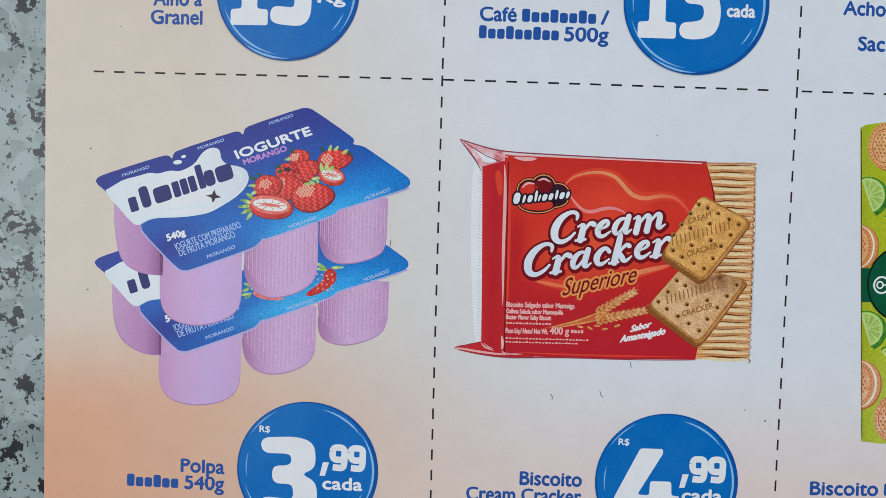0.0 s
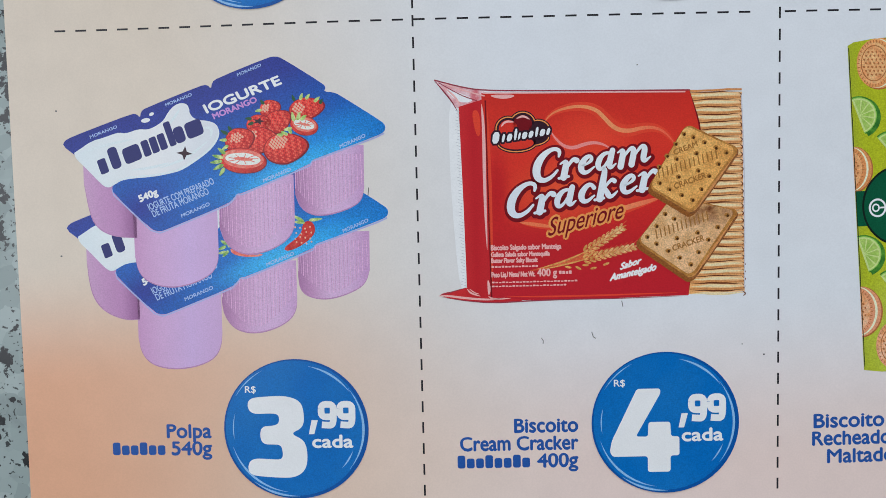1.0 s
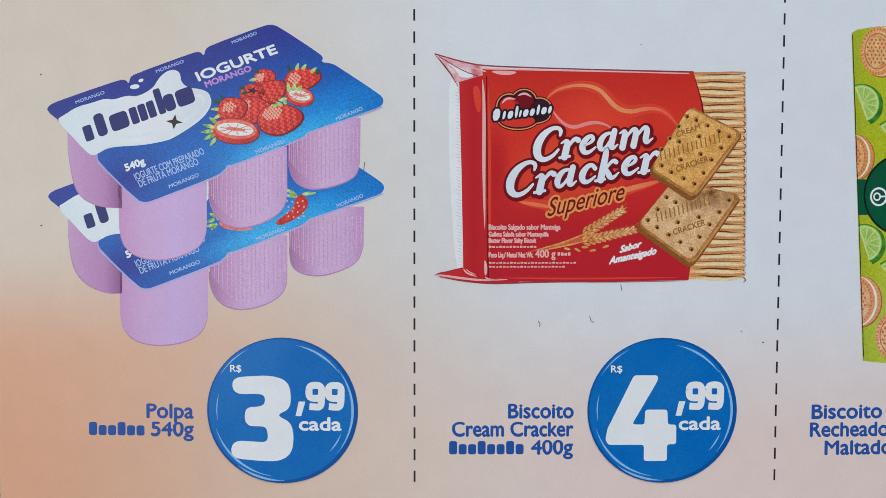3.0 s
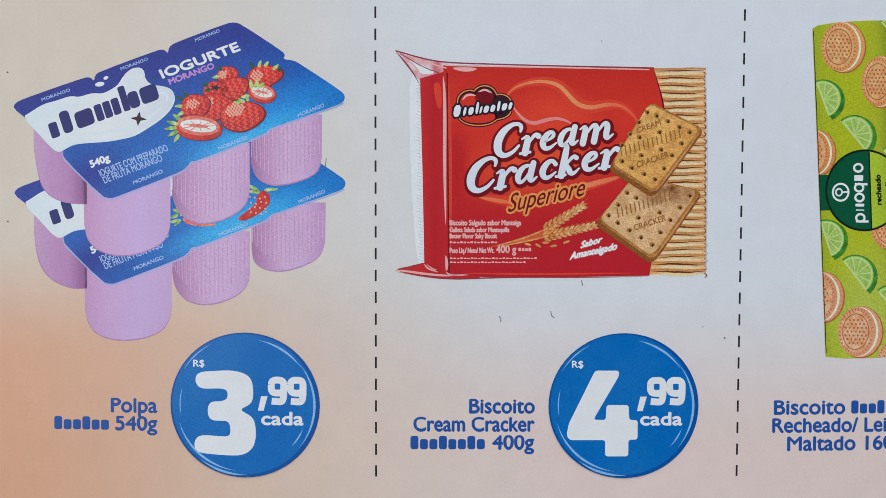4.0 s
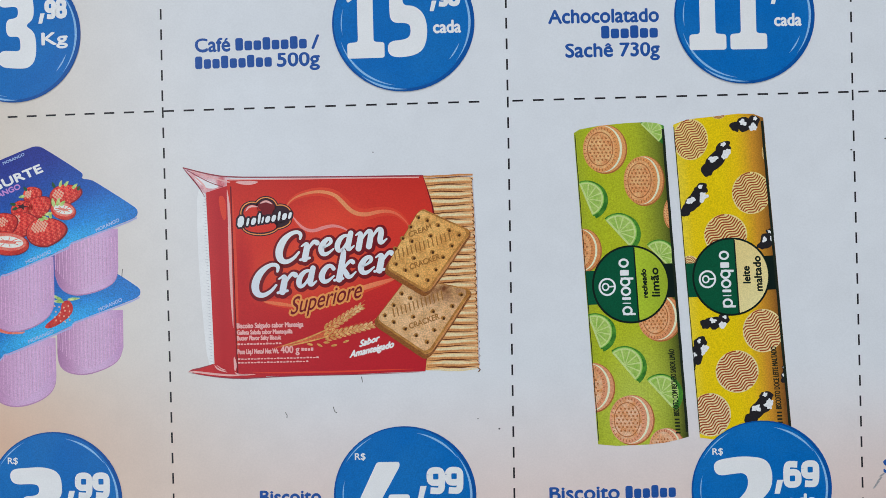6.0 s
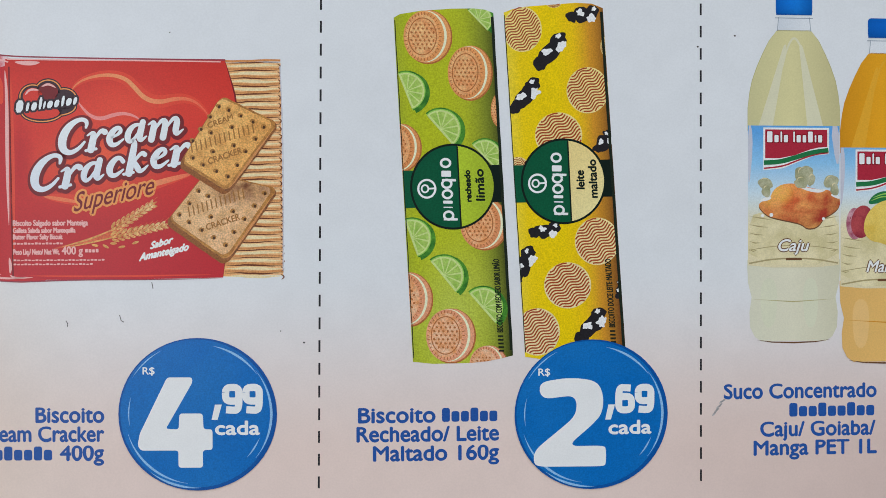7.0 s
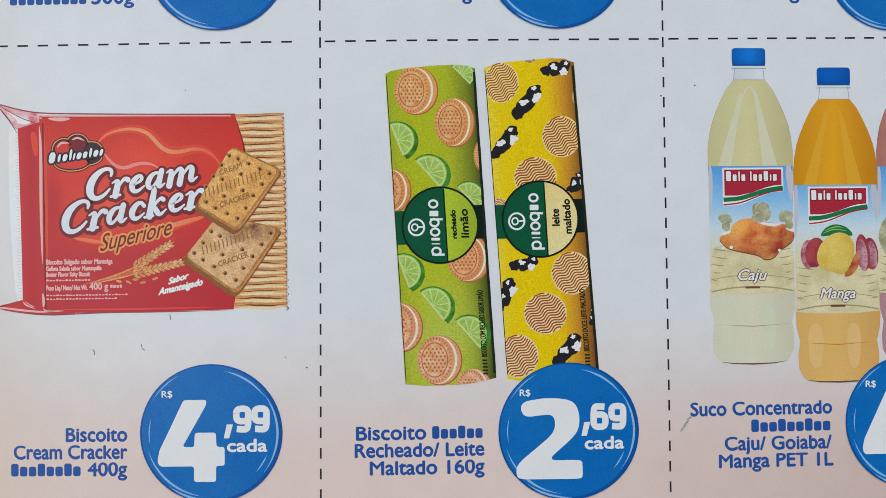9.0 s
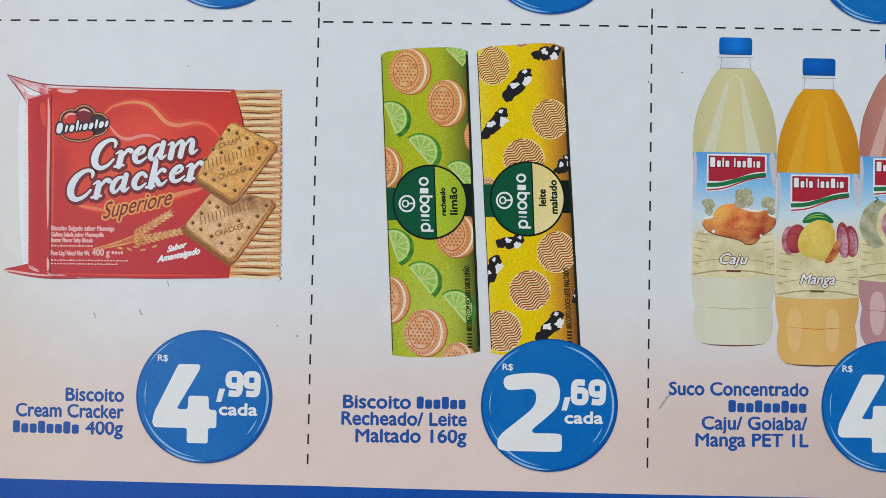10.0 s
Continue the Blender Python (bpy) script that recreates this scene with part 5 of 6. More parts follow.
def biscuit_roll(left, right, top, foot, wrapper, band_colour, label, kind_words, line_text, centre, level):
    """left and right: the sides' places at the top and the foot; top, foot: the end outlines from left to right."""
    edge = [rl(*q) for q in top] + [rl(*q) for q in foot[::-1]]
    region = edge[::-1]
    body = Print().fill(edge, wrapper, level)
    run = [rl(lean(left, right, y, 0.988) + 0.2 * math.sin(y), y) for y in range(int(top[-1][1]) + 6, int(foot[-1][1]) - 2, 7)]
    body.stroke(run, 0.0075, DARK_EDGE, level + 9)
    run = [rl(lean(left, right, y, 0.006) + 0.2 * math.sin(y), y) for y in range(int(top[0][1]) + 4, int(foot[0][1]) - 2, 7)]
    body.stroke(run, 0.0022, DARK_EDGE, level + 9)
    roll = body.make("biscuit_roll_picture", leaflet, label)
    cx, cy = centre
    m = Print()
    for f0, f1, dy, mat in ((0.0, 0.2, 6, BOTTLE_GREEN), (0.82, 1.0, -5, BLACK_GREEN)):
        pts = [(lean(left, right, y, f), y) for f, y in ((f0, cy - 31 + dy), (f1, cy - 32 + dy), (f1, cy + 29 + dy), (f0, cy + 30 + dy))]
        Print().fill([rl(*q) for q in pts], mat, level + 6).make("dark_band", roll, "dark green band beside the mark")
    m.fill([rl(*q) for q in oval(cx, cy, 70.5, 70.5, n=56)], BLACK_GREEN, level + 7)
    ring = [rl(*q) for q in oval(cx, cy, 67, 67, n=56)][::-1]
    lo, hi = rl(cx + 15, cy + 90), rl(cx + 5, cy - 90)
    m.fill(clip(ring, [lo, hi, (hi[0] - 0.5, hi[1]), (lo[0] - 0.5, lo[1])]), BOTTLE_GREEN, level + 8)
    m.fill(clip(ring, [hi, lo, (lo[0] + 0.5, lo[1]), (hi[0] + 0.5, hi[1])]), band_colour, level + 8)
    m.stroke([rl(cx + 6, cy - 66), rl(cx + 14, cy + 66)], 0.004, BLACK_GREEN, level + 8.6)
    m.make("round_mark", roll, "round green brand mark on a dark band")
    w = Print()
    x = lambda y: cx - 10 + (y - cy) * 0.07  # noqa: E731
    for y0, y1, a, b, solid in ((40, 55, -7, 14, 0), (32, 36, -7, 7, 1), (22, 29, -7, 7, 1), (5, 20, -7, 7, 0), (-12, 3, -7, 14, 0), (-27, -15, -7, 7, 1), (-46, -31, -7, 7, 0)):
        mid = cy + (y0 + y1) / 2
        shape = [rl(x(mid) + px, mid + py) for px, py in (oval(0, 0, 7.5, (y1 - y0) / 2 - 1, n=22) if not solid else bar(-8, -(y1 - y0) / 2 + 1, 8, (y1 - y0) / 2 - 1, 1.5))]
        if solid:
            w.fill(shape, WHITE, level + 10)
        else:
            w.stroke(shape + shape[:1], 0.0062, WHITE, level + 10)
        if b > 7:
            w.fill([rl(x(mid) + px, mid + py) for px, py in bar(-8, 4 if y0 > 0 else -8, 15, 8 if y0 > 0 else -4, 1)], WHITE, level + 10.4)
    dot = oval(cx - 43, cy + 4, 14, 14.5, n=34)
    w.stroke([rl(*q) for q in dot + dot[:1]], 0.0055, WHITE, level + 10)
    dot = oval(cx - 46, cy + 4, 5.5, 6, n=20)
    w.stroke([rl(*q) for q in dot + dot[:1]], 0.0045, WHITE, level + 10)
    w.stroke([rl(cx - 41, cy + 4), rl(cx - 29, cy + 3)], 0.0045, WHITE, level + 10.4)
    for text, x0, y0, y1, tall in kind_words:
        w.text(text, lambda s, t: rl(cx + x0 + tall * (t - 1) * -1 - tall + (y0 + (y1 - y0) * s) * 0.07, cy + y0 + (y1 - y0) * s), BLACK_GREEN, level + 10, 0.0012)
    w.make("flavour_mark", roll, "white mark and dark flavour words")
    fine = Print()
    text, y0, y1 = line_text
    fine.text(text, lambda s, t: rl(lean(left, right, y0 + (y1 - y0) * s, 0.915) - 9.5 * t, y0 + (y1 - y0) * s), DARK_EDGE, level + 8, 0.0006)
    for k in range(5):
        y = y0 + 5 + 6 * k
        fine.fill([rl(lean(left, right, y, 0.915) + a, y + b) for a, b in ((0, 0), (0, 3), (-9, 3), (-9, 0))], DARK_EDGE, level + 8)
    fine.make("side_print", roll, "fine dark print along the side", "stuff")
    return roll, region


green_sides = ((655, 692), (818, 857))
green_roll, greg = biscuit_roll(*green_sides, ((655, 97), (665, 91), (700, 85), (750, 81), (785, 80), (805, 82), (818, 87)), ((692, 660), (725, 663), (756, 662), (786, 661), (814, 658), (838, 653), (857, 648)),
                                GREEN, OLIVE, "printed green roll of lime filled biscuits", (("recheado", 29, 24, -27, 9), ("limão", 51, 22, -29, 14)),
                                ("BISCOITO COM RECHEIO SABOR LIMÃO", 610, 490), (755, 372), 4)
for x, y, rx, ry in ((710, 127, 38, 43), (780, 185, 35, 44), (667, 309, 33, 39), (806, 432, 38, 42), (834, 245, 18, 30), (682, 557, 39, 44), (753, 616, 39, 44), (816, 668, 31, 36)):
    p = Print()
    biscuit_disc(p, greg, x, y, rx, ry, 5)
    p.make("biscuit", green_roll, "round embossed biscuit")
for x, y, r, turn in ((676, 217, 34, 22), (733, 279, 36, 42), (806, 322, 30, 45), (688, 457, 34, 20), (741, 519, 36, 40), (806, 570, 36, 42), (793, 99, 25, 45)):
    p = Print()
    lime_half(p, greg, x, y, r, turn, 5)
    p.make("lime_slice", green_roll, "green lime slice")

yellow_sides = ((835, 877), (998, 1044))
yellow_roll, yreg = biscuit_roll(*yellow_sides, ((835, 86), (850, 80), (868, 76), (900, 73), (953, 68), (980, 69), (998, 76)), ((877, 650), (905, 654), (940, 655), (975, 652), (1010, 648), (1044, 642)),
                                 YELLOW, STRAW, "printed yellow roll of malted milk biscuits", (("leite", 34, 12, -18, 13), ("maltado", 55, 26, -36, 13)),
                                 ("BISCOITO DOCE LEITE MALTADO", 600, 488), (937, 361), 4)
for x, y, rx, ry in ((866, 113, 32, 37), (975, 211, 35, 38), (928, 286, 39, 38), (862, 346, 21, 24), (994, 459, 37, 39), (946, 532, 39, 38), (897, 609, 37, 39), (917, 66, 14, 11), (1004, 138, 9, 16), (836, 180, 8, 18)):
    wave_disc(yreg, x, y, rx, ry, 5, yellow_roll)
for i, (x, y, long, wide, turn) in enumerate(((966, 88, 28, 13, 12), (914, 148, 38, 14, 52), (873, 222, 36, 14, 52), (1004, 296, 20, 13, 50), (908, 443, 27, 12, 12), (873, 500, 34, 14, 62), (987, 598, 36, 15, 52), (1034, 537, 16, 9, 80))):
    p = Print()
    dark_patch(p, yreg, x, y, long, wide, turn, i * 3.7 + 1, 7)
    p.make("dark_patch", yellow_roll, "black and white printed patch")

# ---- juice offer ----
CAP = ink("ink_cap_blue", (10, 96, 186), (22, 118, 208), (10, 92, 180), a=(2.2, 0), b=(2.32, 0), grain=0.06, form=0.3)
NECK = ink("ink_clear_neck", (206, 212, 220), (220, 223, 227), a=(2.2, 0), b=(2.3, 0), grain=0.05)
NECK_LINE = ink("ink_neck_line", (150, 160, 172), grain=0.05)
LABEL_SKY = ink("ink_label_sky", (96, 162, 222), (140, 194, 232), (206, 222, 230), (226, 214, 176), (222, 210, 172), a=(0, -0.38), b=(0, -0.72), grain=0.08)
LABEL_RED = ink("ink_label_red", (172, 44, 62), grain=0.1)
LABEL_GREEN = ink("ink_label_green", (38, 116, 70), grain=0.1)
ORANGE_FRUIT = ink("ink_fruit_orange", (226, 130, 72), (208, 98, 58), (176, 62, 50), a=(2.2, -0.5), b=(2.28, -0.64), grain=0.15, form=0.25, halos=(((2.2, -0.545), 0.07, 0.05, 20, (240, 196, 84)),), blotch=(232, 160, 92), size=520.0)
NUT = ink("ink_nut_green", (186, 184, 154), grain=0.15, blotch=(150, 150, 114), size=700.0)
MANGO_RED = ink("ink_mango_red", (176, 74, 78), grain=0.15, blotch=(140, 46, 62), size=500.0)
MANGO_SKIN = ink("ink_mango_skin", (206, 158, 168), grain=0.15, blotch=(160, 84, 104), size=900.0)
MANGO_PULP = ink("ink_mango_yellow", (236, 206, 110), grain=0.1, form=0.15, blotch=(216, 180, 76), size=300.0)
SPLASH = ink("ink_splash_cream", (228, 216, 176), grain=0.08, blotch=(206, 194, 148), size=380.0)
SPLASH_LINE = ink("ink_splash_line", (170, 156, 112), grain=0.1)
BROWN = ink("ink_brown_word", (110, 76, 52), grain=0.1)
JUICES = {
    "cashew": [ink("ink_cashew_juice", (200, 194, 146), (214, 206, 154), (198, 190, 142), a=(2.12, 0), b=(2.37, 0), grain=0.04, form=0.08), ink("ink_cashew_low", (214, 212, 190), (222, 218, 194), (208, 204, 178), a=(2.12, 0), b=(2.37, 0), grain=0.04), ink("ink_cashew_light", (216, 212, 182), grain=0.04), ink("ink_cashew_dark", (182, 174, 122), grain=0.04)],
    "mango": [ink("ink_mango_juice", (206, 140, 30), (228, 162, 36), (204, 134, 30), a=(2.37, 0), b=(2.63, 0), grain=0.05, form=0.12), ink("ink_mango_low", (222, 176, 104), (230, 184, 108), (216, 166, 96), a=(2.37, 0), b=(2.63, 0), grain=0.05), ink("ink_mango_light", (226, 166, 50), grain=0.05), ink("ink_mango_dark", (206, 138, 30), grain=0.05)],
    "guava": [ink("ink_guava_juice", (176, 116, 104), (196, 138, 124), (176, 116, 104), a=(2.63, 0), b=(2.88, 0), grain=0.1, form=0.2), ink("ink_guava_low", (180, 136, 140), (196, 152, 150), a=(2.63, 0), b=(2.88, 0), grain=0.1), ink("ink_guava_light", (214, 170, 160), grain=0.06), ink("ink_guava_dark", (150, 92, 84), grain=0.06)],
}
LOW_GLEAM = {"cashew": ink("ink_cashew_gleam", (216, 216, 190), grain=0.04), "mango": ink("ink_mango_gleam", (232, 190, 124), grain=0.04), "guava": ink("ink_guava_gleam", (212, 176, 172), grain=0.06)}
PROFILE = ((0.0, 0.049), (0.052, 0.049), (0.056, 0.042), (0.092, 0.046), (0.12, 0.068), (0.156, 0.086), (0.19, 0.101), (0.226, 0.114), (0.26, 0.121), (0.3, 0.126), (0.42, 0.127), (0.72, 0.127), (0.76, 0.125),
           (0.8, 0.115), (0.84, 0.121), (0.88, 0.119), (0.905, 0.106), (0.917, 0.088))


def juice_bottle(cx, top, kind, level, label, flavour):
    deep, low, light, dark = JUICES[kind]
    gleam = LOW_GLEAM[kind]

    def side(a, b, grow=0.0):
        """The bottle's outline between two depths under its top."""
        near = [(d, w) for d, w in PROFILE if a < d < b]

        def width(d):
            for (d0, w0), (d1, w1) in zip(PROFILE, PROFILE[1:]):
                if d0 <= d <= d1:
                    return w0 + (w1 - w0) * (d - d0) / max(1e-9, d1 - d0)
            return PROFILE[-1][1]

        span = [(a, width(a))] + near + [(b, width(b))]
        return [(cx + w + grow, top - d) for d, w in span] + [(cx - w - grow, top - d) for d, w in span[::-1]]

    p = Print().fill(side(0.092, 0.36), deep, level)
    p.fill(side(0.70, 0.917), low, level)
    half = side(0.1, 0.36)
    for run in (half[:len(half) // 2], half[len(half) // 2:]):
        p.stroke(run, 0.002, dark, level + 1.5, taper=True)
    bottle = p.make("juice_bottle_picture", leaflet, label)
    cap = Print().fill(bar(cx - 0.05, top - 0.052, cx + 0.05, top, 0.009), CAP, level + 2)
    cap.stroke([(cx - 0.049, top - 0.05), (cx + 0.049, top - 0.05)], 0.004, RIM, level + 3)
    cap.make("cap", bottle, "blue screw cap")
    neck = Print().fill(side(0.054, 0.094), NECK, level)
    neck.stroke([(cx - 0.052, top - 0.06), (cx + 0.052, top - 0.06)], 0.0022, NECK_LINE, level + 1)
    for s in (-1, 1):
        neck.stroke([(cx + s * 0.042, top - 0.058), (cx + s * 0.046, top - 0.095)], 0.0018, NECK_LINE, level + 1)
    neck.make("neck", bottle, "clear bottle neck")
    sheen = Print()
    for f, w, m in ((-0.66, 0.032, light), (0.5, 0.036, light)):
        pts = [(cx + f * 0.12 * (0.3 + 0.7 * k / 8), top - 0.13 - 0.225 * k / 8) for k in range(9)]
        left = [(x - w * (0.12 + 0.5 * k / 8), y) for k, (x, y) in enumerate(pts)]
        right = [(x + w * (0.12 + 0.5 * k / 8), y) for k, (x, y) in enumerate(pts)]
        sheen.fill(smooth(left + right[::-1], 2), m, level + 1)
    arch = smooth([(cx - 0.03, top - 0.19), (cx - 0.02, top - 0.14), (cx, top - 0.105), (cx + 0.022, top - 0.14), (cx + 0.034, top - 0.19)], 2, False)
    sheen.stroke(arch, 0.006, light, level + 2, taper=True)
    for f, w in ((-0.62, 0.05), (0.42, 0.045)):
        sheen.fill(smooth([(cx + f * 0.11 - w / 2, top - 0.75), (cx + f * 0.11 + w / 2, top - 0.75), (cx + f * 0.11 + w * 0.4, top - 0.88), (cx + f * 0.11 - w * 0.4, top - 0.88)], 2), gleam, level + 1)
    sheen.stroke([(cx - 0.112, top - 0.805), (cx, top - 0.812), (cx + 0.112, top - 0.805)], 0.003, dark, level + 2, taper=True)
    sheen.stroke([(cx - 0.1, top - 0.913), (cx - 0.06, top - 0.919), (cx, top - 0.921), (cx + 0.06, top - 0.919), (cx + 0.1, top - 0.913)], 0.0042, BROWN, level + 2, taper=True)
    sheen.make("juice_sheen", bottle, "lighter and darker streaks in the juice")
    y = top - 0.345
    tag = Print().fill([(cx - 0.125, y), (cx - 0.125, y - 0.37), (cx - 0.06, y - 0.376), (cx + 0.06, y - 0.376), (cx + 0.125, y - 0.37), (cx + 0.125, y)], LABEL_SKY, level + 3)
    tag.fill(smooth([(cx - 0.125, y), (cx - 0.115, y), (cx - 0.112, y - 0.06), (cx - 0.12, y - 0.15), (cx - 0.125, y - 0.15)], 1), FILM, level + 4)
    tag.fill(smooth([(cx + 0.1, y), (cx + 0.125, y), (cx + 0.125, y - 0.1), (cx + 0.115, y - 0.1)], 1), FILM, level + 4)
    tag = tag.make("label", bottle, "sky blue label with cream lower part")
    flag = Print()
    px = lambda dx, dy: (cx + 0.003 + dx * 0.0017, y - dy * 0.00169)  # noqa: E731
    flag.fill(smooth([px(*q) for q in ((-51, 3), (55, 3), (55, 44), (30, 47), (5, 57), (-20, 67), (-51, 70))], 0), SPOT_WHITE, level + 5)
    flag.fill([px(*q) for q in ((-48, 6), (52, 6), (52, 33), (38, 34), (25, 37), (0, 46), (-25, 51), (-48, 51))], LABEL_RED, level + 6)
    for top_line, thick, m in ((((-50, 58), (-25, 57), (0, 50), (25, 42), (54, 38)), 0.0125, LABEL_GREEN), (((-50, 67), (-20, 64), (5, 54), (30, 45), (54, 42)), 0.0042, LABEL_RED)):
        flag.stroke([px(*q) for q in smooth(list(top_line), 2, False)], thick, m, level + 6.5)
    x = -45
    for i, w in enumerate((11, 9, 5, 9, 5, 5, 9, 8, 10, 5, 9)):
        if i != 4:
            tall = 17 if i in (0, 2, 5, 8) else 11.5
            for m, lev, grow in ((BERRY_DARK, level + 6.8, 1.2), (WHITE, level + 7.4, 0)):
                flag.fill([px(*q) for q in bar(x - grow, 26 - tall - grow, x + w - 2.4 + grow, 26 + grow, 1.5)], m, lev)
        x += w * 1.08
    flag.make("brand_flag", tag, "red and green flag mark with white bars")
    splash = Print()
    splash.fill(smooth([(cx - 0.124, y - 0.37), (cx - 0.124, y - 0.24), (cx - 0.07, y - 0.225), (cx, y - 0.235), (cx + 0.07, y - 0.225), (cx + 0.124, y - 0.24), (cx + 0.124, y - 0.37)], 1), SPLASH, level + 4)
    for k in range(5):
        for s in (-1, 1):
            a, b = cx + s * 0.122, cx + s * (0.06 + 0.01 * k)
            splash.stroke([(a, y - 0.24 - k * 0.022), ((a + b) / 2, y - 0.245 - k * 0.022), (b, y - 0.25 - k * 0.02)], 0.0035, SPLASH_LINE, level + 5, taper=True)
    splash.stroke(smooth([(cx - 0.122, y - 0.365), (cx - 0.05, y - 0.352), (cx + 0.05, y - 0.352), (cx + 0.122, y - 0.365)], 2, False), 0.004, SPLASH_LINE, level + 5)
    splash.stroke(smooth([(cx - 0.122, y - 0.33), (cx - 0.05, y - 0.318), (cx + 0.05, y - 0.318), (cx + 0.122, y - 0.33)], 2, False), 0.002, SPLASH_LINE, level + 5)
    splash.make("juice_splash", tag, "cream juice splash")
    fruit = Print()
    if kind == "cashew":
        body = ((-60, 124), (-50, 117), (-40, 114), (-36, 102), (-23, 92), (-3, 90), (12, 94), (37, 100), (54, 100), (68, 108), (74, 118), (70, 130), (57, 140), (47, 144), (42, 153), (34, 160), (20, 162), (10, 154), (-8, 150), (-28, 146), (-43, 142), (-53, 134))
        fruit.fill(smooth([px(a, b + 2) for a, b in body], 2), BROWN, level + 5.6)
        fruit.fill(smooth([px(*q) for q in body], 2), ORANGE_FRUIT, level + 6)
        for pts in (((-56, 118), (-46, 115), (-38, 113)), ((2, 93), (20, 100), (40, 103), (50, 100)), ((58, 108), (66, 110), (72, 114))):
            fruit.stroke([px(*q) for q in smooth(list(pts), 2, False)], 0.009, WHITE_WARM, level + 6.6, taper=True)
        for dx, dy, rx, ry, turn in ((-48, 88, 12, 9, 20), (-46, 100, 7, 9, 0), (14, 72, 15, 12, -20), (10, 86, 11, 9, 0), (26, 82, 6, 10, 20), (58, 84, 13, 9, -20), (64, 96, 7, 10, 0)):
            fruit.fill([px(dx + a, dy + 3 + b) for a, b in oval(0, 0, rx, ry, turn, wobble=0.2, seed=dx)], NUT, level + 7 + 0.01 * (dx + 60))
            fruit.stroke([px(dx + a, dy + b) for a, b in oval(0, 0, rx * 0.6, ry * 0.6, turn, n=12, a0=180, a1=300)], 0.003, SPLASH, level + 9, taper=True)
        for dx, dy, r in ((-38, 140, 3), (-52, 141, 2.5), (46, 146, 2.5)):
            fruit.fill([px(dx + a, dy + b) for a, b in oval(0, 0, r, r)], WHITE_WARM, level + 7)
    elif kind == "mango":
        for k, (dx, dy, rx, ry, turn, m) in enumerate(((-52, 120, 14, 25, 0, MANGO_SKIN), (-40, 117, 18, 26, 10, MANGO_RED), (58, 120, 13, 28, -6, MANGO_RED), (60, 122, 9, 24, -6, MANGO_SKIN), (44, 118, 12, 32, -6, MANGO_RED), (43, 122, 9, 28, -6, MANGO_SKIN))):
            fruit.fill([px(dx + a, dy + b) for a, b in oval(0, 0, rx, ry, turn)], m, level + 5.5 + 0.4 * k)
            if m is MANGO_SKIN:
                for j in range(8):
                    fruit.fill([px(dx + rx * 0.5 * math.sin(j * 2.4) + a, dy - ry * 0.75 + ry * 0.2 * j + b) for a, b in oval(0, 0, 1.1, 1.1, n=6)], MANGO_RED, level + 8.2)
        fruit.fill(smooth([px(*q) for q in ((-32, 90), (-24, 76), (-8, 68), (10, 70), (24, 80), (28, 90), (6, 86), (-14, 88))], 2), LABEL_GREEN, level + 8.4)
        for pts in (((-26, 84), (-6, 76), (16, 80)), ((-22, 79), (-4, 72), (10, 74))):
            fruit.stroke([px(*q) for q in smooth(list(pts), 2, False)], 0.003, LIME_RIM, level + 8.8, taper=True)
        fruit.fill(smooth([px(*q) for q in ((8, 158), (24, 130), (36, 112), (38, 138), (28, 154), (16, 160))], 2), ORANGE_FRUIT, level + 9)
        fruit.fill(smooth([px(*q) for q in ((-38, 134), (-36, 112), (-24, 94), (-4, 82), (16, 84), (28, 98), (30, 116), (22, 140), (8, 158), (-10, 150), (-26, 148))], 2), MANGO_PULP, level + 9.6)
    else:
        fruit.fill([px(-42 + a, 120 + b) for a, b in oval(0, 0, 32, 42, 8, wobble=0.1)], NUT, level + 6)
        fruit.fill([px(-18 + a, 118 + b) for a, b in oval(0, 0, 26, 38, 8, wobble=0.1)], SPLASH, level + 6.6)
        fruit.fill([px(-16 + a, 120 + b) for a, b in oval(0, 0, 19, 28, 8, wobble=0.2)], MANGO_SKIN, level + 7.2)
        fruit.stroke([px(-48, 82), px(-42, 76), px(-46, 72)], 0.005, LABEL_GREEN, level + 7)
    fruit.make("fruit", tag, "printed fruit on the label")
    if flavour:
        word = Print()
        w = 0.0105 * len(flavour)
        for mat, lev, bold in ((BROWN, level + 6, 0.0035), (WHITE_WARM, level + 7.5, 0.0008)):
            word.text(flavour, rect_map(cx - w, cx + w, y - 0.332, y - 0.302), mat, lev, bold, 0.3)
        word.fill(bar(cx - 0.022, y - 0.357, cx + 0.022, y - 0.351, 0.002), BROWN, level + 6)
        word.make("flavour_word", tag, "white script flavour word")
    return bottle


juice_bottle(2.251, -0.021, "cashew", 3, "printed bottle of pale yellow cashew juice", "Caju")
juice_bottle(2.755, -0.025, "guava", 3, "printed bottle of pink guava juice", "")
juice_bottle(2.504, -0.078, "mango", 14, "printed bottle of orange mango juice", "Manga")

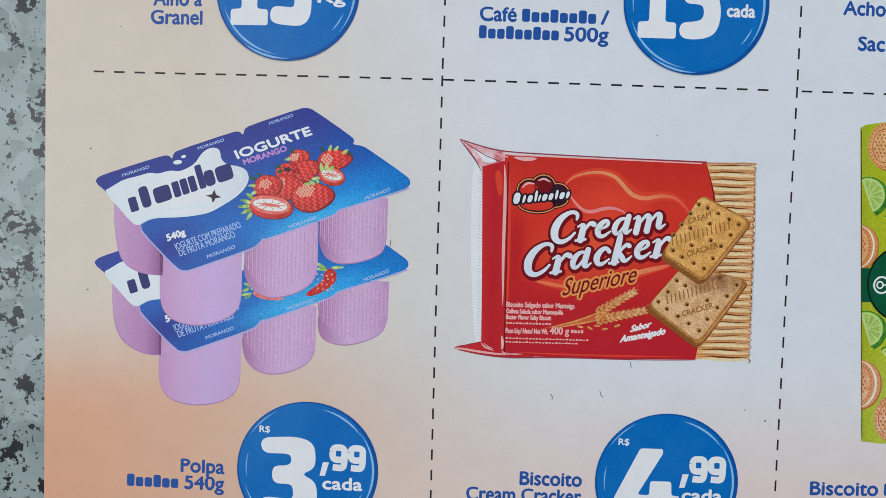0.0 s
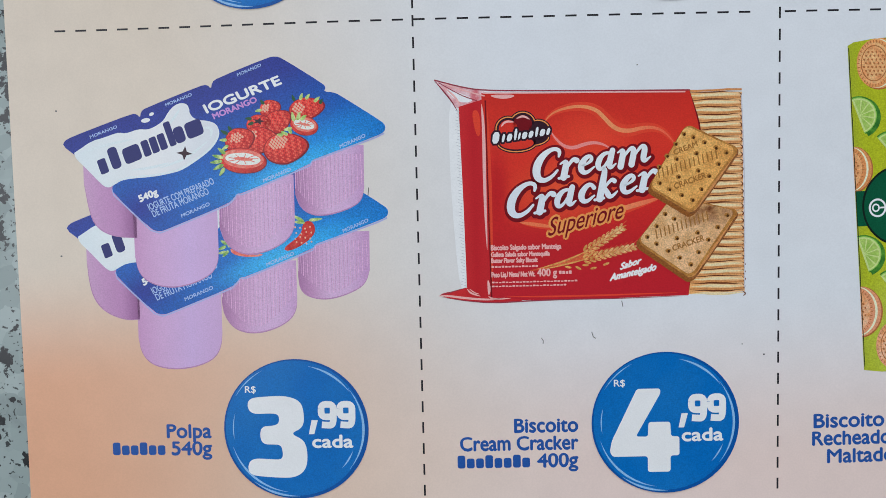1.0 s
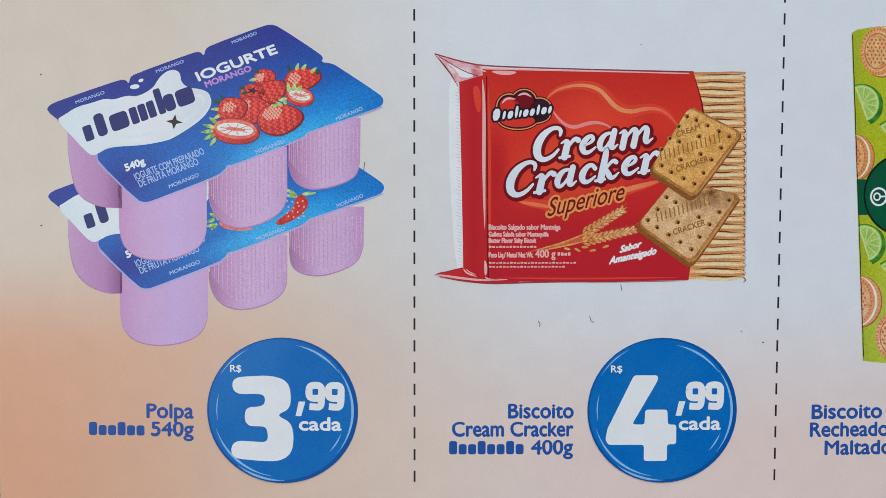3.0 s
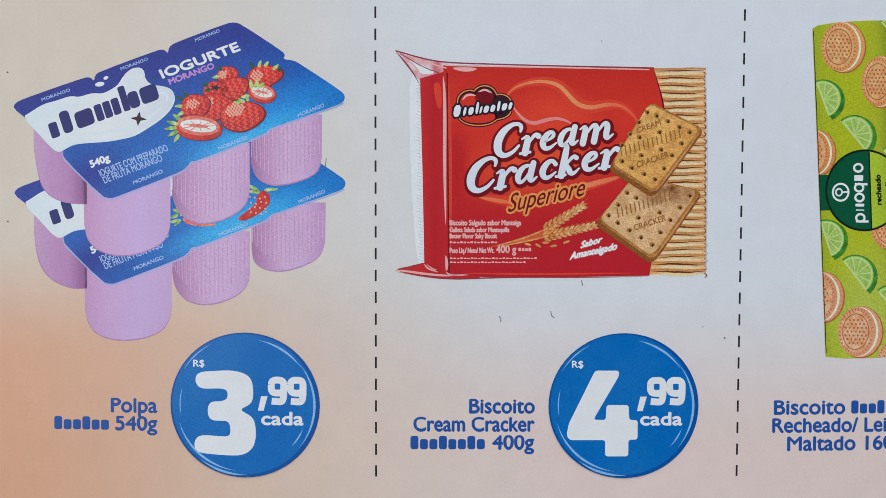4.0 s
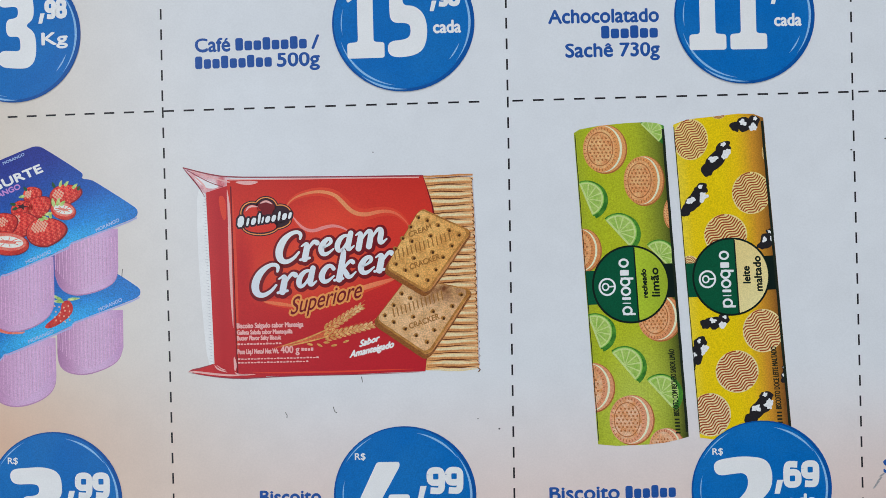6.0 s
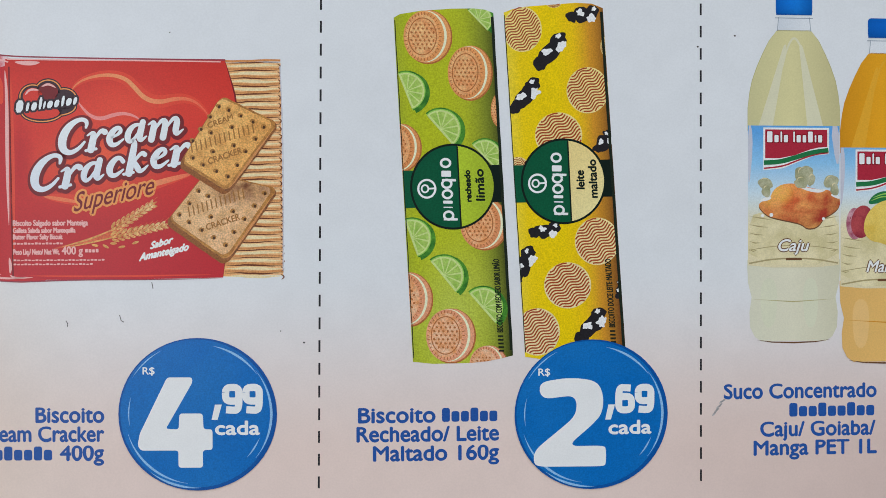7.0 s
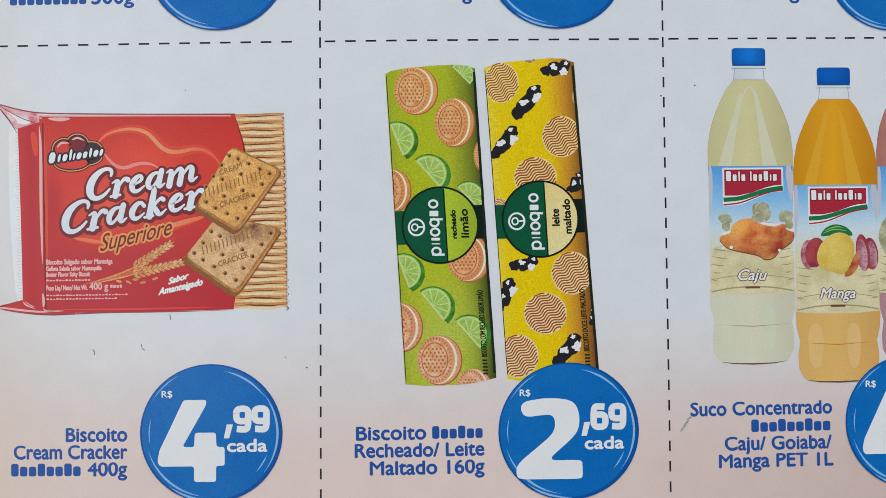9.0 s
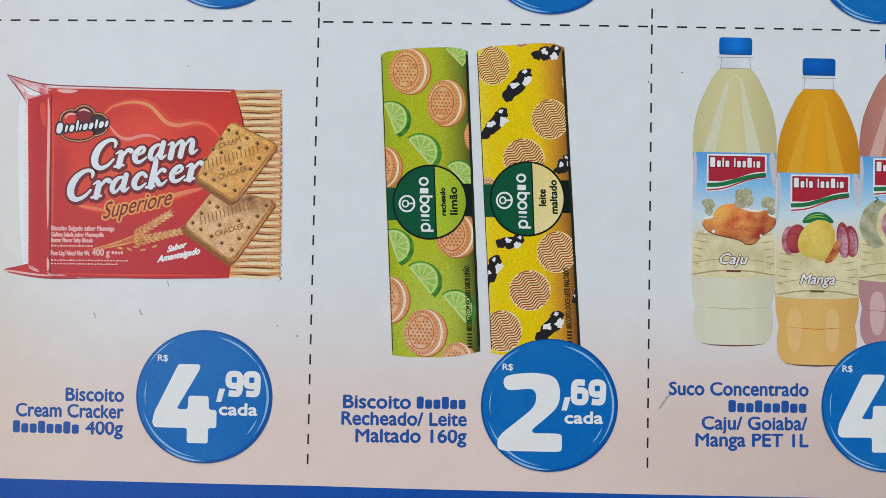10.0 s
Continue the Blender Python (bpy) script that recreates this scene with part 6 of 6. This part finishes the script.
# small specks, hairs and a smudge on the paper
DUST = ink("speck_grey", (96, 92, 92), grain=0.2)
for x, y, r in ((-0.981, -0.218, 0.003), (-0.983, -0.622, 0.003), (0.96, -0.93, 0.003), (0.62, -0.135, 0.002), (1.99, -0.16, 0.003), (2.09, -0.13, 0.003), (-0.9, 0.13, 0.002), (0.9, -0.9, 0.002)):
    Print().fill(oval(x, y, r, r * 0.8, n=8), DUST, 2).make("paper_speck", leaflet, "small dark speck")
for pts in (((0.35, -0.872), (0.355, -0.88), (0.354, -0.888)), ((0.488, -0.858), (0.492, -0.872), (0.499, -0.876)), ((0.571, -0.774), (0.574, -0.79)), ((-0.114, -0.45), (-0.117, -0.478), (-0.12, -0.49))):
    Print().stroke(list(pts), 0.0022, DUST, 2).make("stray_hair", leaflet, "short dark hair on the paper")
smudge = Print()
GREY = ink("smudge_grey", (176, 172, 172), grain=0.2)
for k in range(7):
    smudge.fill(oval(2.035 + 0.004 * k, -1.128 + 0.006 * k + 0.003 * math.sin(k * 3), 0.008, 0.0025, 40, n=10, wobble=0.6, seed=k), GREY, 2)
smudge.make("smudge", leaflet, "faint grey smudge on the paper")
